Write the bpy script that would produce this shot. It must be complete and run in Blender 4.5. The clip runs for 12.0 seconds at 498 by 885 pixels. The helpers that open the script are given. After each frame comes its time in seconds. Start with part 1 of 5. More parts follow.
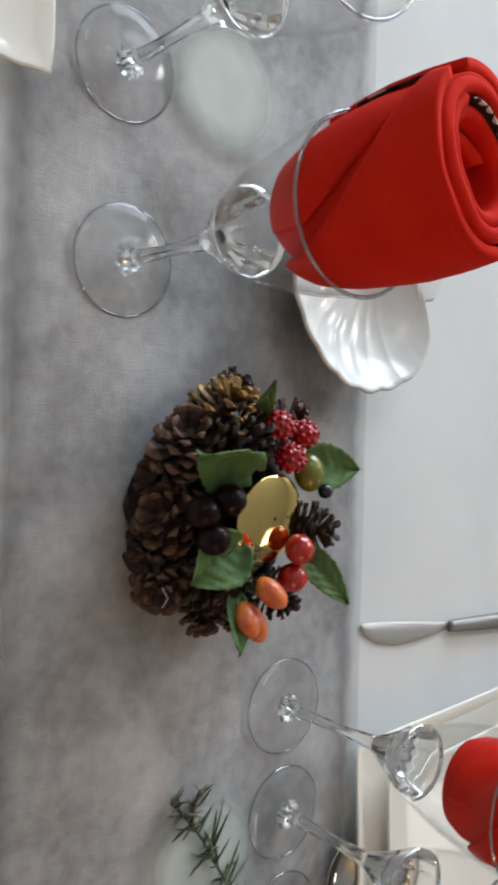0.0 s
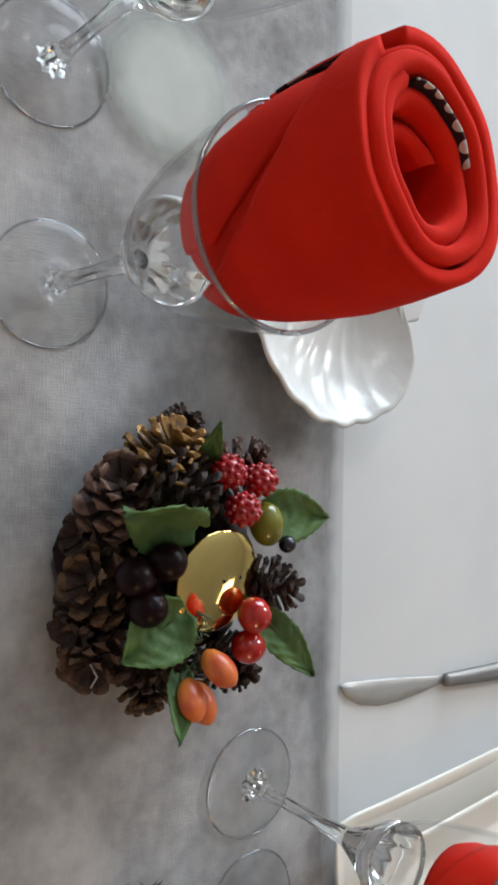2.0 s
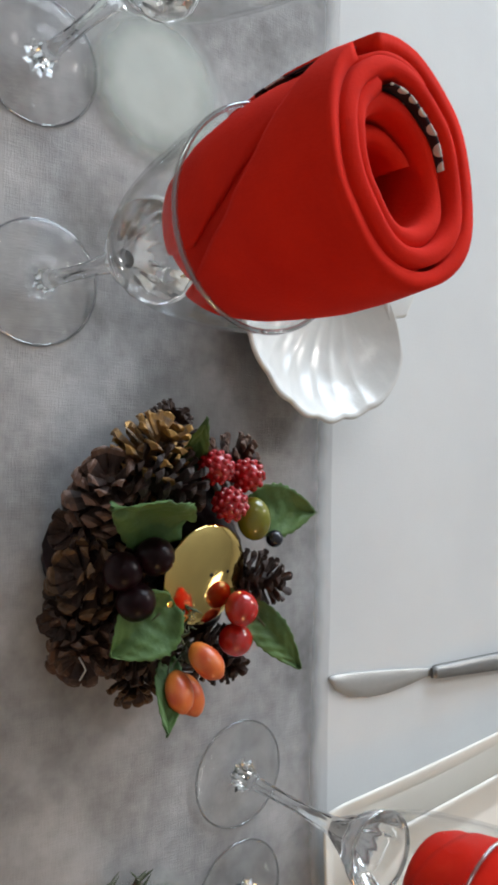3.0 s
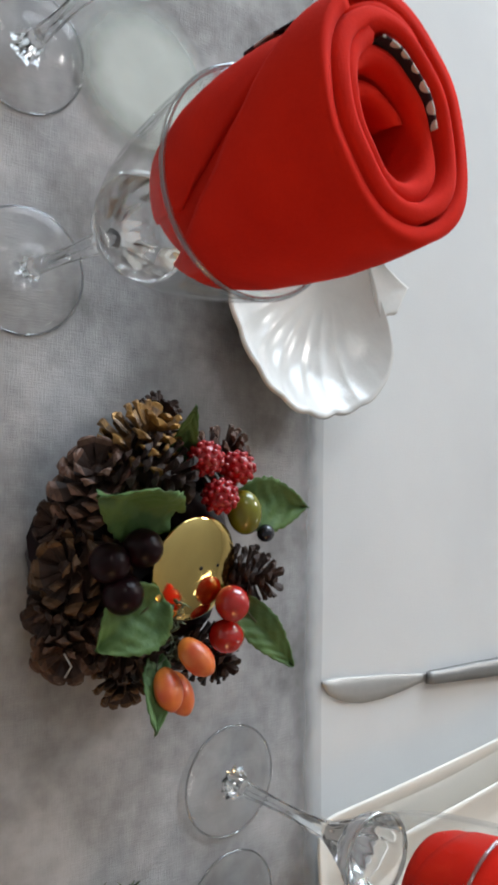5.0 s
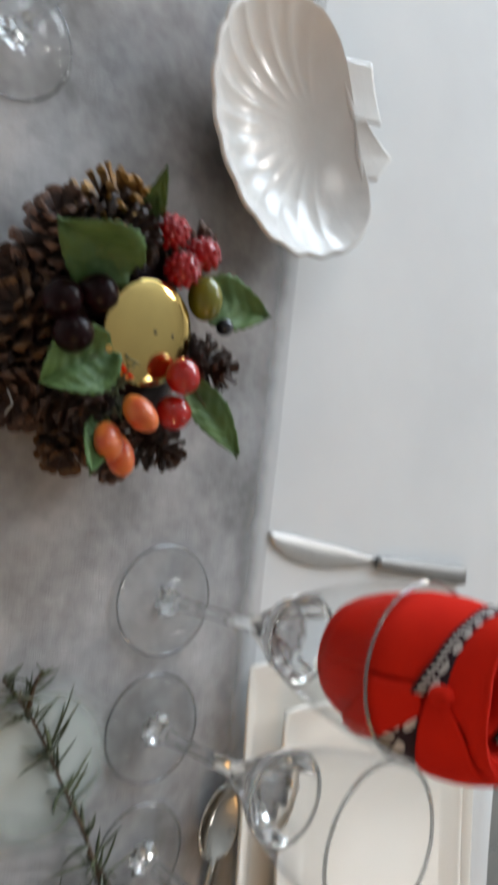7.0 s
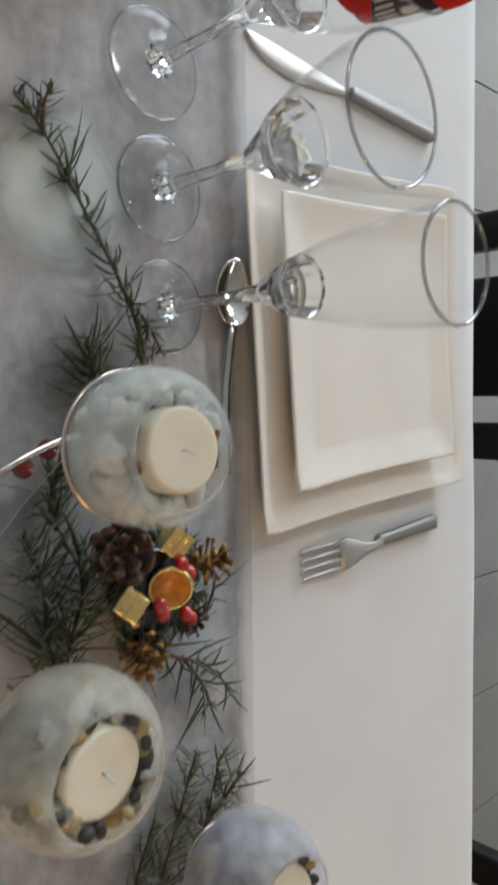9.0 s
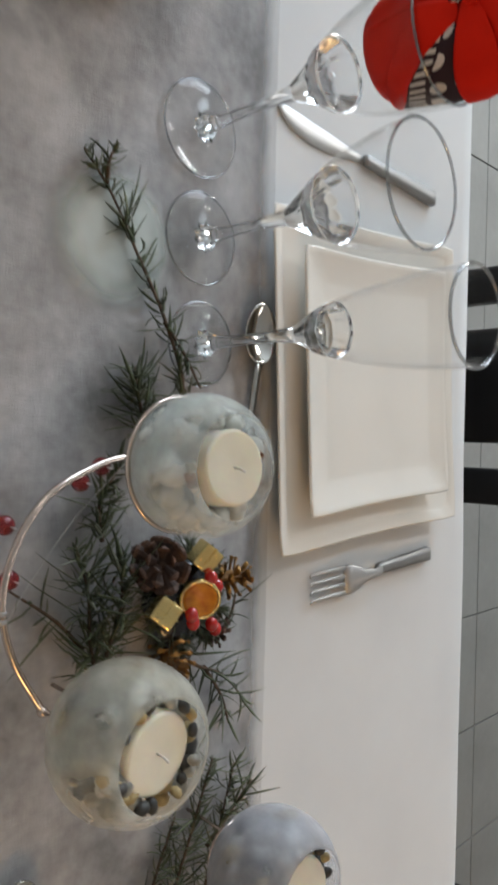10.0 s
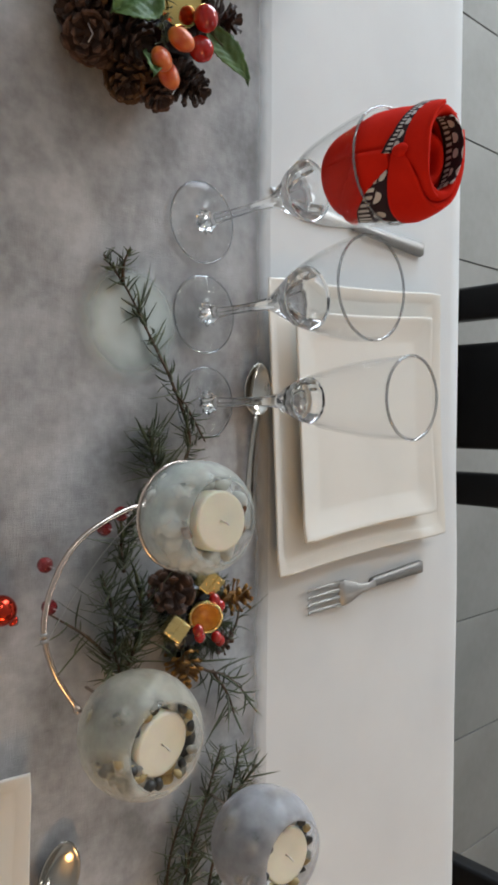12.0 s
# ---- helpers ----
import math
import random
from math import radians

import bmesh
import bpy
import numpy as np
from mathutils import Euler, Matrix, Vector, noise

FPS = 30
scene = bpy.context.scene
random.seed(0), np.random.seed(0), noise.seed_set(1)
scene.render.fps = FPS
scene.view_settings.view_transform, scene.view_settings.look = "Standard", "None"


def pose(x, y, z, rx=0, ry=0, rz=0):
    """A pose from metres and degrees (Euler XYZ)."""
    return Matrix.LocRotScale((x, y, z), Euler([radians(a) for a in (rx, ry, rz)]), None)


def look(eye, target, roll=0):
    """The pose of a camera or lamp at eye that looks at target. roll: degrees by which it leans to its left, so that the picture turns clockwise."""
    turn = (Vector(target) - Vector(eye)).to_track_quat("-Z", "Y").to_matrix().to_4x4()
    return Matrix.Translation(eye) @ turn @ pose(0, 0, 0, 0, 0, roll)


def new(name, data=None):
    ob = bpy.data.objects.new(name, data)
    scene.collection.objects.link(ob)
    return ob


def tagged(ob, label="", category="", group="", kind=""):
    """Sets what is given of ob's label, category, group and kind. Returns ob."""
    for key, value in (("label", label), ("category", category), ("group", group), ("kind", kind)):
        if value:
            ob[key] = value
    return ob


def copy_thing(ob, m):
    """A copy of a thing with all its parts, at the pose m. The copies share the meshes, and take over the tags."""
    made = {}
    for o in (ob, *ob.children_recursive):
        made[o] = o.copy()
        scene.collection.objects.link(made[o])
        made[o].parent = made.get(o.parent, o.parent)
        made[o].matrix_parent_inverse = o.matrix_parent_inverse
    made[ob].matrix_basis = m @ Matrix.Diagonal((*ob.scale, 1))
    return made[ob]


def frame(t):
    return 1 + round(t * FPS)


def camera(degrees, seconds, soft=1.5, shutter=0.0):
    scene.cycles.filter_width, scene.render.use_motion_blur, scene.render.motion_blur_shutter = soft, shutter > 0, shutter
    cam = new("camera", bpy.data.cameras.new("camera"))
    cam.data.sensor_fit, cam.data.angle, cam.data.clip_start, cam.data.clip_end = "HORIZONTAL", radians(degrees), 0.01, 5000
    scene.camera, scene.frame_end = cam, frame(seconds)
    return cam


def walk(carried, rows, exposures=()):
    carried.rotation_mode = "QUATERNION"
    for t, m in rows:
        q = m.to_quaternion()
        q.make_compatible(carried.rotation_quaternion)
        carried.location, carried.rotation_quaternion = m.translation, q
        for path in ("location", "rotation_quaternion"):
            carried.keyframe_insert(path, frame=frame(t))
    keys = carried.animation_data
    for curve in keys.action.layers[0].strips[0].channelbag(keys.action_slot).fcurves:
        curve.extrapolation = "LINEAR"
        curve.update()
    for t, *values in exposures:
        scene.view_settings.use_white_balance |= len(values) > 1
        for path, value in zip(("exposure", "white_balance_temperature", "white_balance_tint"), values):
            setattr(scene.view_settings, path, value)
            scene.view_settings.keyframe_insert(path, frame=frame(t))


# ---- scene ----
cam = camera(36.4, 12.0, soft=3.3, shutter=0.5)
PATH = [
    (0, (-0.167, -0.417, 1.126), (-0.191, 0.85, -0.421), 90.9),
    (0.5, (-0.178, -0.389, 1.114), (-0.194, 0.912, -0.406), 91.6),
    (1, (-0.191, -0.366, 1.104), (-0.261, 0.885, -0.455), 89.3),
    (1.5, (-0.187, -0.356, 1.105), (-0.259, 0.895, -0.454), 88.9),
    (2, (-0.188, -0.354, 1.104), (-0.234, 0.875, -0.474), 89.5),
    (2.5, (-0.187, -0.354, 1.103), (-0.235, 0.89, -0.462), 89.3),
    (3, (-0.189, -0.353, 1.111), (-0.219, 0.882, -0.462), 90.0),
    (3.5, (-0.188, -0.353, 1.117), (-0.237, 0.908, -0.434), 89.2),
    (5.5, (-0.153, -0.341, 1.102), (-0.296, 0.896, -0.463), 85.5),
    (6, (-0.084, -0.32, 1.107), (-0.437, 0.913, -0.428), 86.8),
    (6.5, (-0.066, -0.328, 1.107), (-0.433, 0.929, -0.404), 87.4),
    (7, (-0.049, -0.325, 1.111), (-0.252, 0.95, -0.417), 89.6),
    (7.5, (-0.004, -0.323, 1.12), (0.07, 1.026, -0.354), 92.8),
    (9.5, (0.216, -0.374, 1.111), (0.33, 1.022, -0.317), 92.5),
    (10, (0.201, -0.405, 1.12), (0.211, 1.037, -0.266), 91.6),
    (10.5, (0.16, -0.432, 1.135), (0.254, 1.051, -0.203), 92.7),
    (11, (0.137, -0.442, 1.18), (0.311, 1.004, -0.19), 93.3),
    (11.5, (0.148, -0.441, 1.202), (0.235, 0.935, -0.246), 93.0),
    (12, (0.156, -0.446, 1.213), (0.206, 0.905, -0.261), 92.0),
]
walk(cam, [(t, look(eye, target, roll)) for t, eye, target, roll in PATH])

# ---- light ----
world = bpy.data.worlds.new("world")
scene.world = world
world.use_nodes = True
wn = world.node_tree.nodes
sky = wn.new("ShaderNodeTexSky")
sky.sky_type, sky.sun_disc = "NISHITA", False
sky.sun_elevation, sky.sun_rotation = radians(35), radians(250)
world.node_tree.links.new(sky.outputs[0], wn["Background"].inputs[0])
wn["Background"].inputs[1].default_value = 0.10


def area(name, m, sx, sy, watts, color):
    d = bpy.data.lights.new(name, "AREA")
    d.shape, d.size, d.size_y, d.energy, d.color = "RECTANGLE", sx, sy, watts, color
    ob = new(name, d)
    ob.matrix_world = m
    return ob


# daylight through the window, the ceiling panels and the warm lamp behind the diners
area("window_light", look((-2.9, 1.3, 1.6), (0, 0.2, 0.9)), 2.2, 1.5, 109, (0.74, 0.87, 1.0))
PANELS = [(-1.7, 2.5), (1.5, 2.6), (-1.7, -0.9)]
for (px, py), watts in zip(PANELS, (47, 4, 4)):
    area("panel_light", look((px, py, 2.66), (px, py, 0)), 0.58, 0.58, watts, (1.0, 0.98, 0.95))
WARM = (1.9, -0.6)
area("pendant_light", look((WARM[0], WARM[1], 1.93), (WARM[0], WARM[1], 0)), 0.3, 0.3, 6, (1.0, 0.62, 0.30))


# ---- materials ----
def shade(name, base, rough=0.5, metal=0.0, dark=None, scale=30.0, amount=0.5, fine=0.0, bump=0.0, bscale=200.0, trans=0.0, ior=1.45, coat=0.0, sheen=0.0, sub=0.0, vary=0.0):
    """Principled material: two colours mixed by coarse and fine noise, with fine relief."""
    m = bpy.data.materials.new(name)
    m.use_nodes = True
    n, l = m.node_tree.nodes, m.node_tree.links
    p = n["Principled BSDF"]
    p.inputs["Roughness"].default_value, p.inputs["Metallic"].default_value = rough, metal
    p.inputs["IOR"].default_value, p.inputs["Transmission Weight"].default_value = ior, trans
    p.inputs["Coat Weight"].default_value, p.inputs["Sheen Weight"].default_value = coat, sheen
    p.inputs["Coat Roughness"].default_value = 0.08
    if sub:
        p.inputs["Subsurface Weight"].default_value = sub
        p.inputs["Subsurface Radius"].default_value = (0.006, 0.004, 0.002)
        p.inputs["Subsurface Scale"].default_value = 1.0
    dark = dark or tuple(c * 0.75 for c in base)
    tc = n.new("ShaderNodeTexCoord")
    a = n.new("ShaderNodeTexNoise")
    a.inputs["Scale"].default_value, a.inputs["Detail"].default_value = scale, 5
    l.new(tc.outputs["Object"], a.inputs["Vector"])
    ramp = n.new("ShaderNodeMapRange")
    ramp.inputs[1].default_value, ramp.inputs[2].default_value = 0.5 - 0.22, 0.5 + 0.22
    ramp.inputs[3].default_value, ramp.inputs[4].default_value = 0.5 - amount / 2, 0.5 + amount / 2
    l.new(a.outputs["Fac"], ramp.inputs[0])
    fac = ramp.outputs[0]
    if fine:
        b = n.new("ShaderNodeTexNoise")
        b.inputs["Scale"].default_value, b.inputs["Detail"].default_value = bscale, 3
        l.new(tc.outputs["Object"], b.inputs["Vector"])
        mad = n.new("ShaderNodeMath")
        mad.operation = "MULTIPLY_ADD"
        mad.inputs[1].default_value = fine
        l.new(b.outputs["Fac"], mad.inputs[0])
        l.new(fac, mad.inputs[2])
        sub1 = n.new("ShaderNodeMath")
        sub1.operation, sub1.use_clamp = "SUBTRACT", True
        sub1.inputs[1].default_value = fine / 2
        l.new(mad.outputs[0], sub1.inputs[0])
        fac = sub1.outputs[0]
    if vary:
        info = n.new("ShaderNodeObjectInfo")
        v = n.new("ShaderNodeMath")
        v.operation, v.use_clamp = "MULTIPLY_ADD", True
        v.inputs[1].default_value = vary
        l.new(info.outputs["Random"], v.inputs[0])
        l.new(fac, v.inputs[2])
        fac = v.outputs[0]
    mix = n.new("ShaderNodeMix")
    mix.data_type = "RGBA"
    mix.inputs[6].default_value, mix.inputs[7].default_value = (*dark, 1), (*base, 1)
    l.new(fac, mix.inputs[0])
    l.new(mix.outputs[2], p.inputs["Base Color"])
    if bump:
        c = n.new("ShaderNodeTexNoise")
        c.inputs["Scale"].default_value, c.inputs["Detail"].default_value = bscale, 4
        l.new(tc.outputs["Object"], c.inputs["Vector"])
        bp = n.new("ShaderNodeBump")
        bp.inputs["Strength"].default_value, bp.inputs["Distance"].default_value = bump, 0.002
        l.new(c.outputs["Fac"], bp.inputs["Height"])
        l.new(bp.outputs[0], p.inputs["Normal"])
    return m


def weave(m, pitch, strength):
    """Adds uneven crossing threads to a cloth's relief."""
    n, l = m.node_tree.nodes, m.node_tree.links
    p = n["Principled BSDF"]
    tc = n.new("ShaderNodeTexCoord")
    heights = []
    for sx, sy in ((1 / pitch, 0.12 / pitch), (0.12 / pitch, 1 / pitch)):
        mp, w = n.new("ShaderNodeMapping"), n.new("ShaderNodeTexNoise")
        mp.inputs["Scale"].default_value = (sx, sy, 0.5 / pitch)
        mp.inputs["Rotation"].default_value = (0, 0, 0.35)
        w.inputs["Scale"].default_value, w.inputs["Detail"].default_value = 1.0, 1
        l.new(tc.outputs["Object"], mp.inputs["Vector"])
        l.new(mp.outputs[0], w.inputs["Vector"])
        heights.append(w.outputs["Fac"])
    s = n.new("ShaderNodeMath")
    s.operation = "ADD"
    l.new(heights[0], s.inputs[0])
    l.new(heights[1], s.inputs[1])
    bp = n.new("ShaderNodeBump")
    bp.inputs["Strength"].default_value, bp.inputs["Distance"].default_value = strength, 0.0008
    l.new(s.outputs[0], bp.inputs["Height"])
    old = p.inputs["Normal"].links
    if old:
        l.new(old[0].from_socket, bp.inputs["Normal"])
    l.new(bp.outputs[0], p.inputs["Normal"])
    return m


def sheer(m, low, high, flat):
    """A gauzy border for the runner, a fading rim for a disc: opacity falls between two distances, from the runner's
    middle line (flat) or from a disc's middle.
    """
    n, l = m.node_tree.nodes, m.node_tree.links
    tc, sep = n.new("ShaderNodeTexCoord"), n.new("ShaderNodeSeparateXYZ")
    l.new(tc.outputs["Object"], sep.inputs[0])
    ns = n.new("ShaderNodeTexNoise")
    ns.inputs["Scale"].default_value, ns.inputs["Detail"].default_value = 60, 3
    l.new(tc.outputs["Object"], ns.inputs["Vector"])
    if flat:
        k = n.new("ShaderNodeMath")
        k.operation = "SUBTRACT"
        k.inputs[1].default_value = -0.141
        l.new(sep.outputs[1], k.inputs[0])
        d = n.new("ShaderNodeMath")
        d.operation = "ABSOLUTE"
        l.new(k.outputs[0], d.inputs[0])
        dist = d.outputs[0]
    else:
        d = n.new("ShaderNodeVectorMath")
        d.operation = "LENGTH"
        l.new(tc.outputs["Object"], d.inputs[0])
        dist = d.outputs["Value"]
    jit = n.new("ShaderNodeMath")
    jit.operation = "MULTIPLY_ADD"
    jit.inputs[1].default_value = 0.008
    l.new(ns.outputs["Fac"], jit.inputs[0])
    l.new(dist, jit.inputs[2])
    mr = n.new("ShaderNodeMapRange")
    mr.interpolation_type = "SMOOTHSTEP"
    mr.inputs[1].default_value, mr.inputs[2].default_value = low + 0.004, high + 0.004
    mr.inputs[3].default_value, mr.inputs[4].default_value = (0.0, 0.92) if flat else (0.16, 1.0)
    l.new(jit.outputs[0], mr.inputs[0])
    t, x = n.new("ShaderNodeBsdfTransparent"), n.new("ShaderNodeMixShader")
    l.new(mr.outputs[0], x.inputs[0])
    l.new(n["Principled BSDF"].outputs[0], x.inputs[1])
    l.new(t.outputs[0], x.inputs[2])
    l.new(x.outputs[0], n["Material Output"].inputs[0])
    return m


def blend(m, share):
    """Lets a share of the light pass straight through a material."""
    n, l = m.node_tree.nodes, m.node_tree.links
    t, x = n.new("ShaderNodeBsdfTransparent"), n.new("ShaderNodeMixShader")
    x.inputs[0].default_value = share
    l.new(n["Principled BSDF"].outputs[0], x.inputs[1])
    l.new(t.outputs[0], x.inputs[2])
    l.new(x.outputs[0], n["Material Output"].inputs[0])
    return m


def thin_glass(name, tint, low=0.030):
    """Clear thin glass: light passes straight on, and the gloss grows towards the edge."""
    m = bpy.data.materials.new(name)
    m.use_nodes = True
    n, l = m.node_tree.nodes, m.node_tree.links
    lw, pw, ad = n.new("ShaderNodeLayerWeight"), n.new("ShaderNodeMath"), n.new("ShaderNodeMath")
    pw.operation, ad.operation, ad.use_clamp = "POWER", "MULTIPLY_ADD", True
    pw.inputs[1].default_value, ad.inputs[1].default_value, ad.inputs[2].default_value = 5.0, 0.75, low
    lw.inputs[0].default_value = 0.5
    l.new(lw.outputs["Facing"], pw.inputs[0])
    l.new(pw.outputs[0], ad.inputs[0])
    t, g, x = n.new("ShaderNodeBsdfTransparent"), n.new("ShaderNodeBsdfGlossy"), n.new("ShaderNodeMixShader")
    t.inputs[0].default_value = (*tint, 1)
    g.inputs["Roughness"].default_value = 0.02
    l.new(ad.outputs[0], x.inputs[0])
    l.new(t.outputs[0], x.inputs[1])
    l.new(g.outputs[0], x.inputs[2])
    l.new(x.outputs[0], n["Material Output"].inputs[0])
    return m


def frosted(name, base, dark, clear, through_light):
    """Etched glass: part clear, part light scattered through, part milky, with blotches."""
    m = shade(name, base, 0.32, dark=dark, scale=60, amount=1.0, bump=0.1, bscale=80)
    n, l = m.node_tree.nodes, m.node_tree.links
    p = n["Principled BSDF"]
    tl, t = n.new("ShaderNodeBsdfTranslucent"), n.new("ShaderNodeBsdfTransparent")
    tl.inputs[0].default_value = (*base, 1)
    x, y = n.new("ShaderNodeMixShader"), n.new("ShaderNodeMixShader")
    x.inputs[0].default_value, y.inputs[0].default_value = through_light, clear
    l.new(p.outputs[0], x.inputs[1])
    l.new(tl.outputs[0], x.inputs[2])
    # the etching is thicker in some patches than in others
    tc, ns, mr = n.new("ShaderNodeTexCoord"), n.new("ShaderNodeTexNoise"), n.new("ShaderNodeMapRange")
    ns.inputs["Scale"].default_value, ns.inputs["Detail"].default_value = 38, 4
    mr.inputs[1].default_value, mr.inputs[2].default_value = 0.32, 0.68
    mr.inputs[3].default_value, mr.inputs[4].default_value = clear - 0.22, clear + 0.20
    l.new(tc.outputs["Object"], ns.inputs["Vector"])
    l.new(ns.outputs["Fac"], mr.inputs[0])
    l.new(mr.outputs[0], y.inputs[0])
    l.new(x.outputs[0], y.inputs[1])
    l.new(t.outputs[0], y.inputs[2])
    l.new(y.outputs[0], n["Material Output"].inputs[0])
    return m


def glow(name, color, strength):
    m = bpy.data.materials.new(name)
    m.use_nodes = True
    p = m.node_tree.nodes["Principled BSDF"]
    p.inputs["Base Color"].default_value = (*color, 1)
    p.inputs["Emission Color"].default_value, p.inputs["Emission Strength"].default_value = (*color, 1), strength
    return m


def patterned(name):
    """Woven ribbon: cream figures and a row of stitches on near-black."""
    m = bpy.data.materials.new(name)
    m.use_nodes = True
    n, l = m.node_tree.nodes, m.node_tree.links
    p = n["Principled BSDF"]
    p.inputs["Roughness"].default_value = 0.85
    uv = n.new("ShaderNodeTexCoord")
    sep = n.new("ShaderNodeSeparateXYZ")
    l.new(uv.outputs["UV"], sep.inputs[0])

    def math1(op, a, b):
        k = n.new("ShaderNodeMath")
        k.operation = op
        for i, v in enumerate((a, b)):
            if isinstance(v, (int, float)):
                k.inputs[i].default_value = v
            else:
                l.new(v, k.inputs[i])
        return k.outputs[0]

    u, v = sep.outputs[0], sep.outputs[1]
    stitch = math1("MULTIPLY", math1("LESS_THAN", math1("FRACT", math1("MULTIPLY", u, 1.6), 0), 0.5), math1("LESS_THAN", math1("ABSOLUTE", math1("SUBTRACT", v, 0.28), 0), 0.13))
    vor = n.new("ShaderNodeTexVoronoi")
    vor.inputs["Scale"].default_value, vor.inputs["Randomness"].default_value = 1.0, 0.25
    cmb = n.new("ShaderNodeCombineXYZ")
    l.new(math1("MULTIPLY", u, 0.55), cmb.inputs[0])
    l.new(math1("MULTIPLY", v, 2.0), cmb.inputs[1])
    l.new(cmb.outputs[0], vor.inputs["Vector"])
    fig = math1("MULTIPLY", math1("LESS_THAN", vor.outputs["Distance"], 0.36), math1("GREATER_THAN", v, 0.48))
    mix = n.new("ShaderNodeMix")
    mix.data_type = "RGBA"
    mix.inputs[6].default_value, mix.inputs[7].default_value = (0.022, 0.006, 0.012, 1), (0.62, 0.58, 0.55, 1)
    l.new(math1("MAXIMUM", stitch, fig), mix.inputs[0])
    l.new(mix.outputs[2], p.inputs["Base Color"])
    return m


M = {}
M["plaster"] = shade("plaster", (0.62, 0.60, 0.57), 0.9, scale=2, amount=0.5, bump=0.15, bscale=60)
M["ceiling"] = shade("ceiling_paint", (0.72, 0.71, 0.69), 0.9, scale=2, amount=0.3, bump=0.1, bscale=80)
M["tile"] = shade("floor_tile", (0.25, 0.25, 0.238), 0.45, dark=(0.17, 0.17, 0.162), scale=3.2, amount=0.9, fine=0.5, bump=0.08, bscale=40, vary=0.18)
M["grout"] = shade("grout", (0.055, 0.052, 0.05), 0.9, scale=20, amount=0.6, bump=0.3)
M["cloth"] = weave(shade("white_cloth", (0.70, 0.71, 0.71), 0.85, dark=(0.62, 0.63, 0.635), scale=9, amount=0.8, sheen=0.2), 0.0007, 0.10)
M["runner"] = sheer(weave(shade("grey_runner", (0.50, 0.495, 0.50), 0.85, dark=(0.21, 0.205, 0.205), scale=19, amount=0.9, fine=0.7, bscale=130), 0.0007, 0.22), 0.112, 0.139, True)
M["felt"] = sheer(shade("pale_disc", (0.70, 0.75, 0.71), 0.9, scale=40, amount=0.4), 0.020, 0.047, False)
M["porcelain"] = shade("cream_porcelain", (0.90, 0.865, 0.795), 0.25, scale=14, amount=0.25, coat=0.12)
M["shell"] = shade("white_porcelain", (0.84, 0.825, 0.795), 0.26, scale=40, amount=0.3, bump=0.10, bscale=160, coat=0.2)
M["steel"] = shade("brushed_steel", (0.58, 0.57, 0.555), 0.52, 1.0, scale=60, amount=0.4, bump=0.06, bscale=400)
M["satin"] = shade("satin_handle", (0.34, 0.335, 0.33), 0.52, 1.0, scale=60, amount=0.4, bump=0.06, bscale=500)
M["gold"] = shade("gold_mirror", (0.90, 0.66, 0.24), 0.07, 1.0, scale=30, amount=0.25, bump=0.02, bscale=60)
M["goldpaint"] = shade("gold_foil", (0.95, 0.76, 0.34), 0.22, 1.0, scale=80, amount=0.7, bump=0.6, bscale=220)
M["copper"] = shade("copper_wire", (0.76, 0.64, 0.57), 0.22, 1.0, scale=50, amount=0.5, bump=0.05)
M["glass"] = thin_glass("clear_glass", (0.990, 0.992, 0.992), 0.014)
M["rimglass"] = thin_glass("rim_glass", (0.72, 0.73, 0.74), 0.22)
M["crystal"] = shade("cut_glass", (0.97, 0.98, 0.98), 0.0, dark=(0.95, 0.96, 0.97), trans=1.0, ior=1.5)
M["frost"] = frosted("frosted_glass", (0.86, 0.91, 0.90), (0.62, 0.70, 0.69), 0.705, 0.6)
M["frost2"] = frosted("smoky_frosted_glass", (0.92, 0.91, 0.83), (0.58, 0.59, 0.54), 0.650, 0.62)
M["frost3"] = frosted("grey_frosted_glass", (0.74, 0.74, 0.78), (0.38, 0.38, 0.41), 0.570, 0.55)
M["polished"] = shade("polished_steel", (0.66, 0.63, 0.58), 0.14, 1.0, scale=60, amount=0.3, bump=0.02, bscale=200)
M["darkpebble"] = shade("dark_pebbles", (0.07, 0.065, 0.06), 0.45, dark=(0.02, 0.02, 0.018), scale=90, amount=1.0)
M["ochre"] = shade("ochre_pebbles", (0.55, 0.42, 0.20), 0.5, dark=(0.30, 0.22, 0.10), scale=90, amount=1.0)
M["curl"] = shade("rosemary_underside", (0.235, 0.245, 0.185), 0.7, dark=(0.11, 0.125, 0.085), scale=90, amount=1.0)
M["wax"] = shade("cream_wax", (0.90, 0.85, 0.70), 0.42, scale=60, amount=0.3, bump=0.1, bscale=90, sub=0.4)
M["wick"] = shade("wick", (0.75, 0.72, 0.66), 0.9)
M["pebble"] = shade("pebbles", (0.62, 0.60, 0.52), 0.5, dark=(0.10, 0.10, 0.095), scale=70, amount=1.0, bump=0.2)
M["whitepebble"] = shade("white_pebbles", (0.80, 0.80, 0.76), 0.5, dark=(0.55, 0.55, 0.52), scale=60, amount=0.8)
M["red"] = weave(shade("red_napkin", (0.72, 0.020, 0.006), 0.95, dark=(0.57, 0.011, 0.004), scale=45, amount=0.8, fine=0.4, bscale=900), 0.0006, 0.11)
M["red"].node_tree.nodes["Principled BSDF"].inputs["Specular IOR Level"].default_value = 0.2
M["ribbon"] = patterned("patterned_ribbon")
M["cone"] = shade("cone_scale", (0.050, 0.022, 0.013), 0.6, dark=(0.012, 0.006, 0.005), scale=120, amount=1.0, fine=0.4, bscale=500, bump=0.3, vary=0.2)
